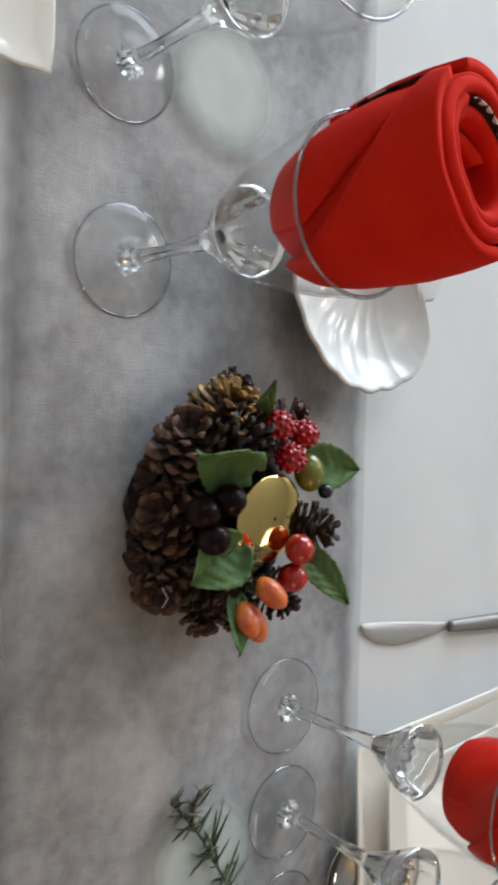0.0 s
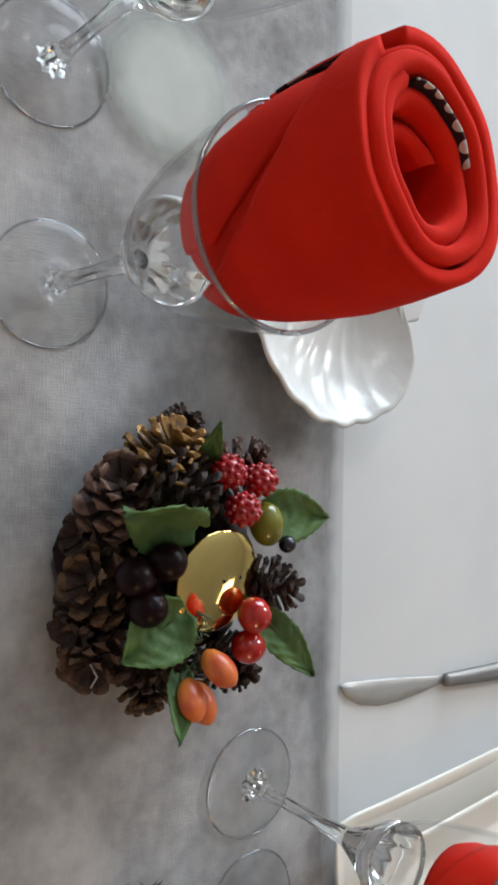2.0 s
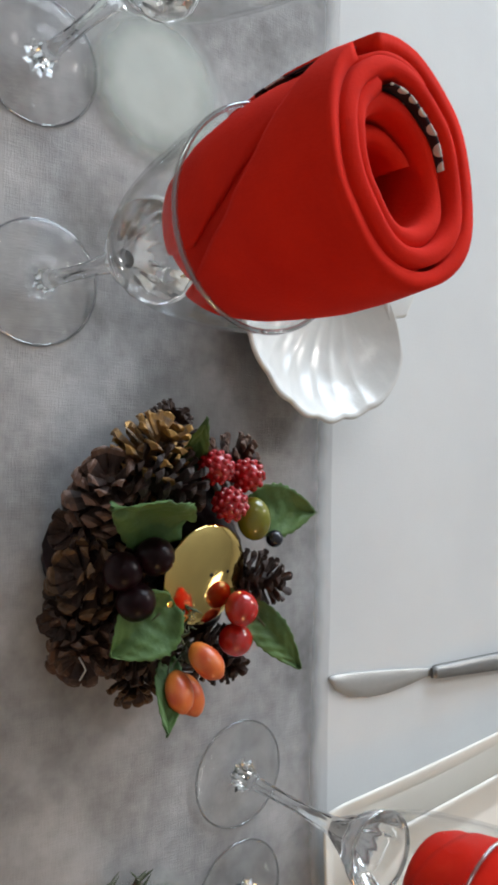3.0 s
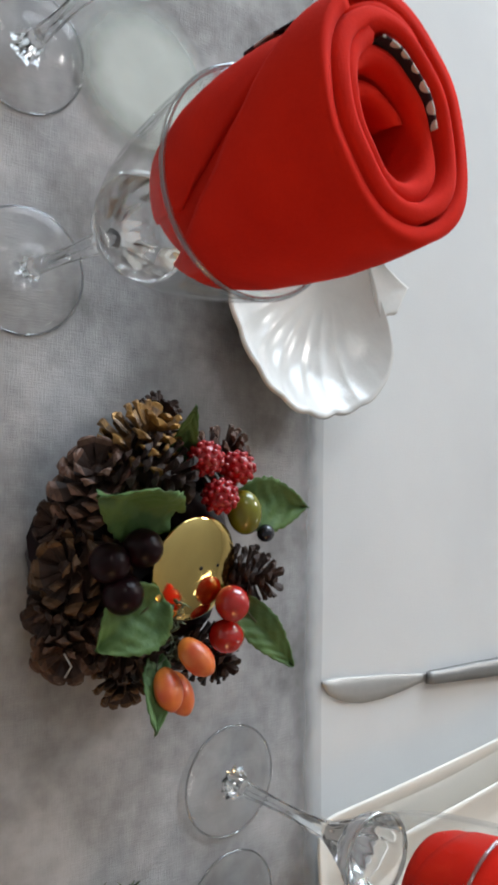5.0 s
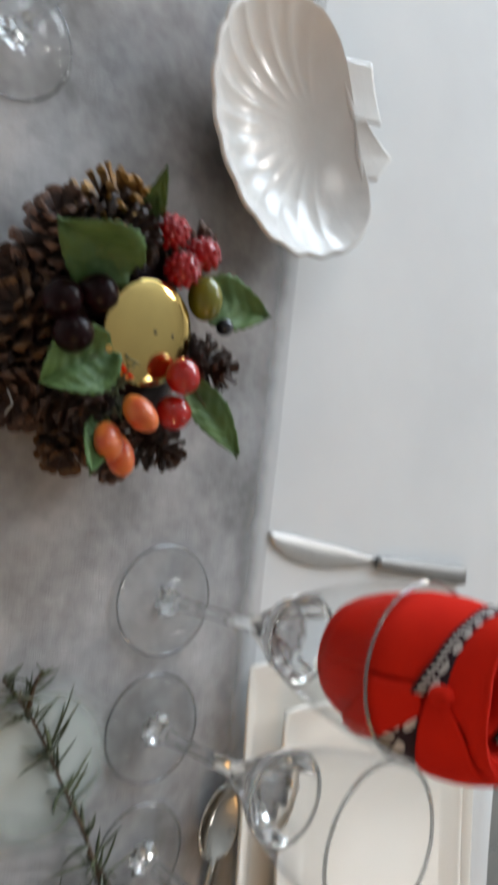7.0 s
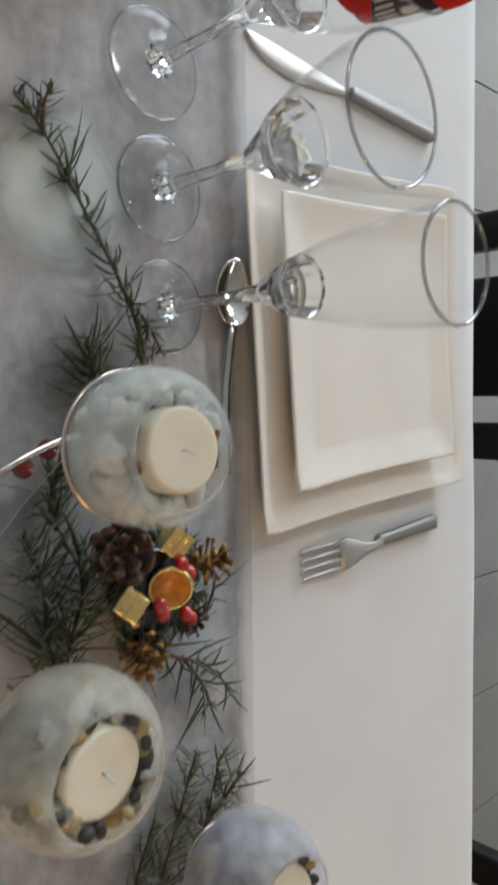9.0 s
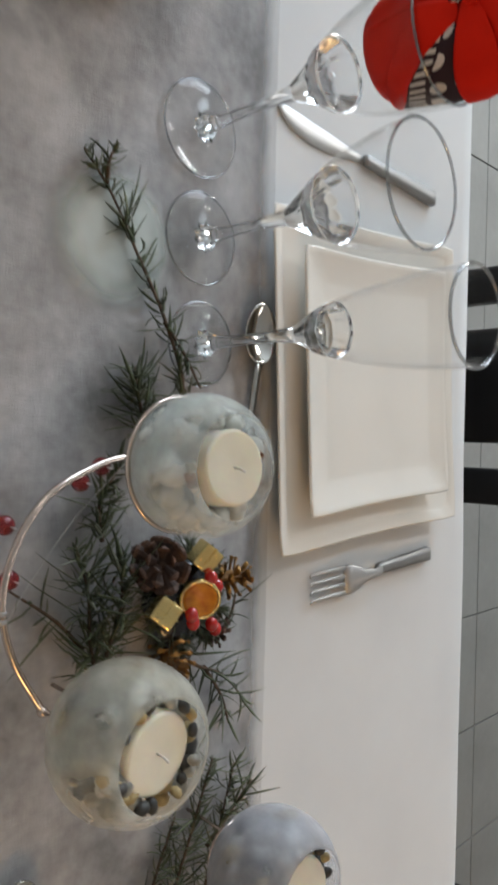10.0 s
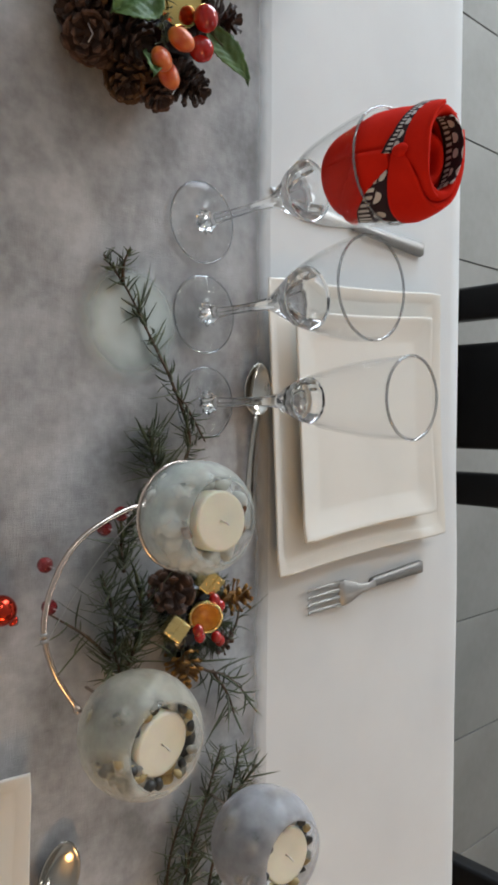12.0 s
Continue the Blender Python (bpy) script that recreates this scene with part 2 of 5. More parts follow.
M["conetip"] = shade("cone_scale_tip", (0.145, 0.072, 0.044), 0.55, dark=(0.045, 0.021, 0.013), scale=150, amount=1.0, fine=0.4, bscale=500, bump=0.3)
M["goldtip"] = shade("gilded_scale_tip", (0.52, 0.27, 0.06), 0.45, 0.3, dark=(0.085, 0.040, 0.016), scale=110, amount=1.0, fine=0.5, bscale=400, bump=0.3)
M["rosytip"] = shade("pale_scale_tip", (0.20, 0.105, 0.070), 0.55, dark=(0.075, 0.036, 0.024), scale=150, amount=1.0, fine=0.4, bscale=500, bump=0.3)
M["bronzetip"] = shade("bronze_scale_tip", (0.165, 0.082, 0.032), 0.5, 0.15, dark=(0.050, 0.025, 0.013), scale=120, amount=1.0, fine=0.5, bscale=400, bump=0.3)
M["conegold"] = shade("gilded_cone_scale", (0.36, 0.18, 0.045), 0.45, 0.2, dark=(0.035, 0.018, 0.011), scale=70, amount=1.0, fine=0.5, bscale=300, bump=0.3)
M["leaf"] = shade("silk_leaf", (0.105, 0.190, 0.052), 0.55, dark=(0.048, 0.108, 0.034), scale=50, amount=1.0, fine=0.4, bscale=300, bump=0.25)
M["needle"] = shade("rosemary_needle", (0.130, 0.150, 0.075), 0.55, dark=(0.035, 0.046, 0.024), scale=90, amount=1.0)
M["bark"] = shade("bark", (0.26, 0.12, 0.055), 0.7, dark=(0.09, 0.04, 0.02), scale=150, amount=1.0, bump=0.4)
M["stem"] = shade("woody_stem", (0.15, 0.095, 0.06), 0.8, dark=(0.06, 0.04, 0.025), scale=120, amount=1.0, bump=0.4)
M["rasp"] = shade("raspberry", (0.50, 0.010, 0.014), 0.25, dark=(0.30, 0.005, 0.008), scale=120, amount=0.9, coat=0.5)
M["cherry"] = shade("red_berry", (0.58, 0.018, 0.010), 0.12, dark=(0.30, 0.008, 0.006), scale=60, amount=0.8, coat=0.8)
M["grape"] = shade("dark_grape", (0.016, 0.0032, 0.0048), 0.30, dark=(0.005, 0.0015, 0.002), scale=60, amount=0.9, coat=0.04)
M["grape"].node_tree.nodes["Principled BSDF"].inputs["Specular IOR Level"].default_value = 0.16
M["olive"] = shade("green_grape", (0.22, 0.21, 0.018), 0.2, dark=(0.13, 0.13, 0.012), scale=60, amount=0.9, coat=0.5)
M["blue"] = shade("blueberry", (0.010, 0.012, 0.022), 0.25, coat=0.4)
M["peach"] = shade("peach_bud", (0.76, 0.25, 0.040), 0.4, dark=(0.52, 0.030, 0.015), scale=62, amount=1.0, coat=0.3)
M["orange"] = shade("orange_slice", (0.80, 0.36, 0.03), 0.35, dark=(0.50, 0.12, 0.01), scale=120, amount=1.0, coat=0.3)
M["bead"] = blend(shade("red_glass_bead", (0.42, 0.010, 0.015), 0.1, dark=(0.25, 0.005, 0.008), scale=60, trans=0.4, coat=0.6), 0.1)
M["bauble"] = shade("red_metal_bauble", (0.75, 0.06, 0.03), 0.14, 1.0, scale=50, amount=0.3)
M["black"] = shade("black_leather", (0.012, 0.012, 0.013), 0.42, dark=(0.006, 0.006, 0.007), scale=20, amount=0.8, bump=0.15, bscale=250)
M["darkwood"] = shade("dark_table_leg", (0.07, 0.045, 0.03), 0.5, scale=12, amount=0.8, bump=0.1)
M["panel"] = glow("lamp_diffuser", (1.0, 0.97, 0.92), 4.0)
M["warm"] = glow("warm_shade", (1.0, 0.60, 0.24), 5.0)
M["white"] = shade("white_paint", (0.78, 0.78, 0.77), 0.4)


# ---- building helpers ----
def part(name, bm, material, parent=None, label="", smooth=True, m=None):
    me = bpy.data.meshes.new(name)
    if smooth:
        for f in bm.faces:
            f.smooth = True
    bm.to_mesh(me)
    bm.free()
    for k in (material if isinstance(material, (list, tuple)) else [material]):
        me.materials.append(M[k])
    ob = new(name, me)
    if parent is not None:
        ob.parent = parent
    if m is not None:
        ob.matrix_basis = m
    if label:
        ob["label"] = label
    return ob


def thing(name, m, label, category, group="", kind=""):
    ob = new(name)
    ob.empty_display_size = 0.02
    ob.matrix_basis = m
    return tagged(ob, label, category, group, kind)


def box(sx, sy, sz, bevel=0.0, seg=2, m=None):
    bm = bmesh.new()
    bmesh.ops.create_cube(bm, size=1)
    bmesh.ops.scale(bm, vec=(sx, sy, sz), verts=bm.verts)
    if bevel:
        bmesh.ops.bevel(bm, geom=bm.edges[:], offset=bevel, segments=seg, affect="EDGES", profile=0.5)
    if m is not None:
        bmesh.ops.transform(bm, matrix=m, verts=bm.verts)
    return bm


def merge(*bms):
    out = bms[0]
    for b in bms[1:]:
        me = bpy.data.meshes.new("tmp")
        b.to_mesh(me)
        b.free()
        out.from_mesh(me)
        bpy.data.meshes.remove(me)
    return out


def lathe(profile, n=48, facet=None, close=False, twist=0.0):
    """Turns (radius, height) pairs round z; facet(angle, height) scales the radius."""
    bm = bmesh.new()
    rings = []
    for r, z in profile:
        if r < 1e-6:
            rings.append([bm.verts.new((0, 0, z))])
        else:
            ring = []
            for i in range(n):
                a = 2 * math.pi * i / n + twist * z
                k = facet(a, z) if facet else 1
                ring.append(bm.verts.new((r * k * math.cos(a), r * k * math.sin(a), z)))
            rings.append(ring)
    if close:
        rings.append(rings[0])
    for a, b in zip(rings, rings[1:]):
        if a is b:
            continue
        for i in range(n):
            j = (i + 1) % n
            if len(a) == 1 and len(b) == 1:
                continue
            if len(a) == 1:
                bm.faces.new((a[0], b[j], b[i]))
            elif len(b) == 1:
                bm.faces.new((a[i], a[j], b[0]))
            else:
                bm.faces.new((a[i], a[j], b[j], b[i]))
    if close:
        bmesh.ops.recalc_face_normals(bm, faces=bm.faces)
    return bm


def tube(points, radius, n=8, bm=None):
    """A round rod along points; radius is a number or a function of 0..1."""
    bm = bm or bmesh.new()
    pts = [Vector(p) for p in points]
    rings, up = [], Vector((0.13, 0.21, 0.97)).normalized()
    for i, p in enumerate(pts):
        d = (pts[min(i + 1, len(pts) - 1)] - pts[max(i - 1, 0)]).normalized()
        a = d.cross(up)
        if a.length < 0.05:
            a = d.cross(Vector((1, 0, 0)))
        a.normalize()
        b = d.cross(a)
        r = radius(i / (len(pts) - 1)) if callable(radius) else radius
        rings.append([bm.verts.new(p + r * (math.cos(2 * math.pi * k / n) * a + math.sin(2 * math.pi * k / n) * b)) for k in range(n)])
    for a, b in zip(rings, rings[1:]):
        for k in range(n):
            j = (k + 1) % n
            bm.faces.new((a[k], a[j], b[j], b[k]))
    bm.faces.new(rings[0][::-1])
    bm.faces.new(rings[-1])
    return bm


def smooth_path(points, steps=8):
    """Catmull-Rom through points."""
    p = [Vector(q) for q in points]
    p = [2 * p[0] - p[1]] + p + [2 * p[-1] - p[-2]]
    out = []
    for i in range(1, len(p) - 2):
        for s in range(steps):
            t = s / steps
            a, b, c, d = p[i - 1], p[i], p[i + 1], p[i + 2]
            out.append(0.5 * (2 * b + (c - a) * t + (2 * a - 5 * b + 4 * c - d) * t * t + (3 * b - a - 3 * c + d) * t ** 3))
    return out + [p[-2]]


def ball(r, sx=1, sy=1, sz=1, sub=3, rough=0.0, seed=0):
    bm = bmesh.new()
    bmesh.ops.create_icosphere(bm, subdivisions=sub, radius=r)
    for v in bm.verts:
        k = 1 + rough * noise.noise(v.co / r * 1.3 + Vector((seed * 3.1, seed, 0)))
        v.co = Vector((v.co.x * sx, v.co.y * sy, v.co.z * sz)) * k
    return bm


def grid(nu, nv, f, closed_u=False):
    """A sheet of nu x nv points f(u, v), with a UV layer."""
    bm = bmesh.new()
    uvl = bm.loops.layers.uv.new("UVMap")
    vs = [[bm.verts.new(f(i / (nu - 1), j / (nv - 1))) for j in range(nv)] for i in range(nu)]
    for i in range(nu - 1):
        for j in range(nv - 1):
            face = bm.faces.new((vs[i][j], vs[i + 1][j], vs[i + 1][j + 1], vs[i][j + 1]))
            for loop, (a, b) in zip(face.loops, ((i, j), (i + 1, j), (i + 1, j + 1), (i, j + 1))):
                loop[uvl].uv = (a / (nu - 1), b / (nv - 1))
    return bm


def thicken(bm, t):
    bmesh.ops.recalc_face_normals(bm, faces=bm.faces)
    bmesh.ops.solidify(bm, geom=bm.faces[:] + bm.edges[:] + bm.verts[:], thickness=t)
    return bm


# ---- the room ----
X0, X1, Y0, Y1, H = -3.0, 4.0, -2.6, 3.8, 2.7
TOP = 0.75

floor = tagged(part("floor", box(X1 - X0 + 0.2, Y1 - Y0 + 0.2, 0.1, m=pose((X0 + X1) / 2, (Y0 + Y1) / 2, -0.056)), "grout", smooth=False),
               "grey stone-look floor tiles with thin dark joints", "floor", kind="structure")
tagged(part("ceiling", box(X1 - X0 + 0.2, Y1 - Y0 + 0.2, 0.1, m=pose((X0 + X1) / 2, (Y0 + Y1) / 2, H + 0.05)), "ceiling", smooth=False),
       "plain white painted ceiling", "ceiling", kind="structure")
for nm, sx, sy, x, y in (("wall_north", X1 - X0 + 0.2, 0.1, (X0 + X1) / 2, Y1 + 0.05), ("wall_south", X1 - X0 + 0.2, 0.1, (X0 + X1) / 2, Y0 - 0.05), ("wall_east", 0.1, Y1 - Y0, X1 + 0.05, (Y0 + Y1) / 2)):
    tagged(part(nm, box(sx, sy, H - 0.01, m=pose(x, y, H / 2)), "plaster", smooth=False), "plain off-white plastered wall", "wall", kind="structure")
# the west wall with the window's opening
WY0, WY1, WZ0, WZ1 = 0.2, 2.4, 0.85, 2.35
west = merge(box(0.1, WY0 - Y0, H - 0.01, m=pose(X0 - 0.05, (Y0 + WY0) / 2, H / 2)), box(0.1, Y1 - WY1, H - 0.01, m=pose(X0 - 0.05, (Y1 + WY1) / 2, H / 2)),
             box(0.1, WY1 - WY0, WZ0, m=pose(X0 - 0.05, (WY0 + WY1) / 2, WZ0 / 2)), box(0.1, WY1 - WY0, H - WZ1 - 0.01, m=pose(X0 - 0.05, (WY0 + WY1) / 2, (H + WZ1) / 2)))
tagged(part("wall_west", west, "plaster", smooth=False), "plain off-white plastered wall with a window opening", "wall", kind="structure")
win = thing("window_1", pose(X0 - 0.05, (WY0 + WY1) / 2, (WZ0 + WZ1) / 2), "white framed window with daylight behind it", "window", kind="structure")
ww, wh = WY1 - WY0 - 0.01, WZ1 - WZ0 - 0.01
for k, (sy, sz, y, z) in enumerate(((ww, 0.06, 0, wh / 2 - 0.03), (ww, 0.06, 0, -wh / 2 + 0.03), (0.06, wh - 0.12, -ww / 2 + 0.03, 0), (0.06, wh - 0.12, ww / 2 - 0.03, 0), (0.05, wh - 0.12, 0, 0))):
    part("window_frame", box(0.06, sy, sz, 0.004, m=pose(0, y, z)), "white", win, smooth=False)
for px, py in PANELS:
    lamp = thing("ceiling_panel", pose(px, py, H - 0.02), "square white ceiling light panel", "ceiling light", "ceiling panels")
    part("diffuser", box(0.58, 0.58, 0.012, m=pose(0, 0, 0.006)), "panel", lamp, smooth=False)
    for sx, sy, x, y in ((0.62, 0.02, 0, 0.30), (0.62, 0.02, 0, -0.30), (0.02, 0.58, 0.30, 0), (0.02, 0.58, -0.30, 0)):
        part("frame", box(sx, sy, 0.02, m=pose(x, y, 0.008)), "white", lamp, smooth=False)
pend = thing("pendant_lamp", pose(WARM[0], WARM[1], 1.95), "pendant lamp with a warm glowing shade", "lamp")
part("shade", lathe([(0.08, 0.25), (0.18, 0.22), (0.34, 0.0), (0.335, 0.0), (0.175, 0.215), (0.075, 0.245)], 32, close=True), "warm", pend)
part("cord", tube([(0, 0, 0.24), (0, 0, 0.75)], 0.004), "black", pend)

# ---- the table ----
TX0, TX1, TY0, TY1 = -1.15, 1.35, -0.565, 0.290
table = thing("dining_table", pose((TX0 + TX1) / 2, (TY0 + TY1) / 2, 0), "long dining table under a white tablecloth", "table")
part("tabletop", box(TX1 - TX0 - 0.02, TY1 - TY0 - 0.02, 0.03, 0.003, m=pose(0, 0, TOP - 0.019)), "darkwood", table, smooth=False)
for x in (TX0 + 0.12, TX1 - 0.12):
    for y in (TY0 + 0.1, TY1 - 0.1):
        part("leg", box(0.06, 0.06, TOP - 0.034, 0.004, m=pose(x - (TX0 + TX1) / 2, y - (TY0 + TY1) / 2, (TOP - 0.034) / 2)), "darkwood", table, smooth=False)


def cloth_sheet():
    """Tablecloth: a flat top that turns over the edges and hangs in slight waves."""
    bm = bmesh.new()
    drop = [(0.0, 0.0), (0.004, -0.0012), (0.007, -0.005), (0.008, -0.012), (0.009, -0.05), (0.012, -0.12), (0.016, -0.20), (0.020, -0.27)]
    nx, ny = 150, 50
    xs = [TX0 + (TX1 - TX0) * i / nx for i in range(nx + 1)]
    ys = [TY0 + (TY1 - TY0) * i / ny for i in range(ny + 1)]
    top = [[bm.verts.new((x, y, TOP)) for y in ys] for x in xs]
    for i in range(nx):
        for j in range(ny):
            bm.faces.new((top[i][j], top[i + 1][j], top[i + 1][j + 1], top[i][j + 1]))
    rim = [(top[i][0], (0, -1)) for i in range(nx)] + [(top[nx][j], (1, 0)) for j in range(ny)] + [(top[i][ny], (0, 1)) for i in range(nx, 0, -1)] + [(top[0][j], (-1, 0)) for j in range(ny, 0, -1)]
    corners = {0: (-1, -1), nx: (1, -1), nx + ny: (1, 1), 2 * nx + ny: (-1, 1)}
    last = [v for v, _ in rim]
    for out, down in drop[1:]:
        ring = []
        for k, (v, d) in enumerate(rim):
            dx, dy = corners.get(k, d)
            s = v.co.x * 9 + v.co.y * 11
            wob = 1 + (0.25 + 9 * abs(down)) * 0.5 * (math.sin(s * 1.3) + 0.6 * math.sin(s * 3.1 + 1))
            o = out * max(0.35, wob) + (0.0022 * noise.noise(Vector((v.co.x * 6, v.co.y * 6, 0.3))) + 0.0055 * noise.noise(Vector((v.co.x * 2.3, v.co.y * 2.3, 1.7)))) * min(1, out / 0.004)
            ring.append(bm.verts.new((v.co.x + dx * o, v.co.y + dy * o, TOP + down)))
        for k in range(len(ring)):
            j = (k + 1) % len(ring)
            bm.faces.new((last[k], ring[k], ring[j], last[j]))
        last = ring
    bmesh.ops.recalc_face_normals(bm, faces=bm.faces)
    return bm


tagged(part("tablecloth", cloth_sheet(), "cloth"), "plain white tablecloth hanging over the table's edge", "tablecloth")
RY0, RY1 = -0.282, 0.0


def runner_f(u, v):
    x = TX0 - 0.0 + (TX1 - TX0) * u
    y = RY0 + (RY1 - RY0) * v
    if v in (0.0, 1.0):
        y += 0.0012 * noise.noise(Vector((x * 8, v, 0)))
    lift = 0.0004 * noise.noise(Vector((x * 14, y * 14, 0.2)))
    return Vector((x, y, TOP + 0.0011 + lift))


run = grid(200, 24, runner_f)
tagged(part("table_runner", thicken(run, 0.0009), "runner"), "mottled grey woven runner along the table's middle", "table runner")


# round pale disc, most opaque in the middle and clear at the rim
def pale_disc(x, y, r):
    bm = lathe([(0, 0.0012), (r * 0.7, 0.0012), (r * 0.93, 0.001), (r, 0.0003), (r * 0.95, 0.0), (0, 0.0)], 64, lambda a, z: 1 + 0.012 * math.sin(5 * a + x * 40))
    tagged(part("coaster", bm, "felt", m=pose(x, y, TOP + 0.0027)), "round pale disc on the grey runner that fades out towards its rim", "coaster", "pale coasters")


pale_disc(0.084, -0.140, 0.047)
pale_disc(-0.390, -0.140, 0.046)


# ---- plates ----
def plate(name, w, d, h, flat, cx, cy, z, turn, label, group):
    """Square coupe plate: bowed sides, a wide raised rim, a flat well and a foot."""
    n = 14

    def outline(k, dip):
        pts = []
        for side in range(4):
            for i in range(n):
                t = i / n * 2 - 1
                bow = 1 - 0.022 * (1 - t * t)
                c = [(t, -bow), (bow, t), (-t, bow), (-bow, -t)][side]
                x, y = c[0] * w / 2 * k, c[1] * d / 2 * k
                # rounded corners
                q = max(abs(t) - 0.93, 0) / 0.07
                s = 1 - 0.014 * q * q
                pts.append((x * s, y * s, abs(t) ** 2 * dip))
        return pts

    rows = [(0.42, 0.0, 0), (0.44, 0.0042, 0), (0.60, h * 0.45, 0), (0.9, h * 0.80, 0.001), (0.993, h - 0.0022, 0.002), (1.0, h - 0.001, 0.002), (0.995, h, 0.002), (0.985, h + 0.0002, 0.002),
            (flat + 0.12, h * 0.80, 0.0), (flat + 0.07, h * 0.63, 0), (flat + 0.03, h * 0.50, 0), (flat, h * 0.44, 0), (flat - 0.05, h * 0.405, 0), (flat - 0.10, h * 0.40, 0)]
    if name == "starter_plate":
        # straight sloping sides that break softly into a broad flat well
        rows = rows[:8] + [(k, h * (0.79 + 0.21 * max(0, (k - 0.735) / 0.25) ** 1.25), 0.002 * max(0, k - 0.75) / 0.25) for k in (0.95, 0.9, 0.85, 0.80, 0.765, 0.745, 0.73, 0.70)]
    bm = bmesh.new()
    rings = []
    for k, zz, dip in rows:
        rings.append([bm.verts.new((x, y, zz + e)) for x, y, e in outline(k, dip)])
    for a, b in zip(rings, rings[1:]):
        for i in range(len(a)):
            j = (i + 1) % len(a)
            bm.faces.new((a[i], a[j], b[j], b[i]))
    bm.faces.new(rings[0][::-1])
    bm.faces.new(rings[-1])
    bmesh.ops.recalc_face_normals(bm, faces=bm.faces)
    ob = part(name, bm, "porcelain", m=pose(cx, cy, z, 0, 0, turn))
    return tagged(ob, label, "plate", group)


ZP = TOP + 0.0004
plate("dinner_plate", 0.252, 0.250, 0.0145, 0.78, 0.153, 0.1145, ZP, 3.6, "large square cream dinner plate with a raised rim", "dinner plates")
plate("starter_plate", 0.198, 0.197, 0.0150, 0.80, 0.153, 0.1115, ZP + 0.0085, 4.0, "smaller square cream plate stacked on a dinner plate", "starter plates")
plate("dinner_plate", 0.252, 0.250, 0.0145, 0.78, 0.506, -0.346, ZP, 0.6, "large square cream dinner plate with a raised rim", "dinner plates")
plate("dinner_plate", 0.252, 0.250, 0.0145, 0.78, -0.482, -0.377, ZP, -2.0, "large square cream dinner plate with a raised rim", "dinner plates")
plate("starter_plate", 0.198, 0.197, 0.0150, 0.85, 0.510, -0.365, ZP + 0.0085, 0.6, "smaller square cream plate stacked on a dinner plate", "starter plates")
plate("starter_plate", 0.198, 0.197, 0.0150, 0.85, -0.486, -0.390, ZP + 0.0085, -2.0, "smaller square cream plate stacked on a dinner plate", "starter plates")


# ---- cutlery ----
def bar(rows, thick, bend=None):
    """A flat tool along +y: rows of (y, left, right), with rounded faces."""
    bm = bmesh.new()
    rings = []
    for y, a, b in rows:
        z = bend(y) if bend else 0
        th = thick(y) if callable(thick) else thick
        mid = (a + b) / 2
        rings.append([bm.verts.new(p) for p in ((a, y, z + th * 0.3), (a * 0.93 + b * 0.07, y, z + th), (mid, y, z + th * 1.02), (a * 0.07 + b * 0.93, y, z + th), (b, y, z + th * 0.3), (mid, y, z))])
    for a, b in zip(rings, rings[1:]):
        for i in range(6):
            j = (i + 1) % 6
            bm.faces.new((a[i], a[j], b[j], b[i]))
    bm.faces.new(rings[0])
    bm.faces.new(rings[-1][::-1])
    bmesh.ops.recalc_face_normals(bm, faces=bm.faces)
    return bm


def knife(m):
    t = thing("table_knife", m, "stainless table knife with a matt flat handle", "knife")
    part("blade", bar([(0, 0.000, 0.002), (0.006, -0.001, 0.009), (0.02, -0.001, 0.0155), (0.04, 0, 0.0185), (0.06, 0.001, 0.018), (0.085, 0.003, 0.0145), (0.100, 0.0045, 0.0115), (0.106, 0.0045, 0.0112)], 0.0016), "steel", t)
    part("handle", bar([(0.1062, 0.0035, 0.0125), (0.109, 0.003, 0.0128), (0.16, 0.0015, 0.0145), (0.205, 0.0005, 0.0155), (0.2135, 0.0005, 0.0155), (0.215, 0.0015, 0.0145)], 0.0058), "satin", t, "matt grey flat handle")
    return t


def fork(m):
    t = thing("table_fork", m, "stainless table fork with a matt flat handle", "fork")
    bend = lambda y: 0.010 * max(0, 1 - abs(y - 0.075) / 0.075) ** 1.5 + (0.004 if y < 0.004 else 0)
    part("head", bar([(0.042, -0.012, 0.012), (0.05, -0.0125, 0.0125), (0.058, -0.010, 0.010), (0.066, -0.0055, 0.0055), (0.08, -0.0035, 0.0035), (0.092, -0.0038, 0.0038)], 0.002, bend), "steel", t)
    for k in range(4):
        x = -0.0100 + k * 0.0067
        part("tine", bar([(0, x - 0.0007, x + 0.0007), (0.006, x - 0.0012, x + 0.0012), (0.03, x - 0.0017, x + 0.0017), (0.043, x - 0.002, x + 0.002)], 0.002, bend), "steel", t)
    part("handle", bar([(0.0915, -0.0042, 0.0042), (0.095, -0.0048, 0.0048), (0.15, -0.006, 0.006), (0.1735, -0.0068, 0.0068), (0.175, -0.006, 0.006)], 0.0056), "satin", t, "matt grey flat handle")
    return t


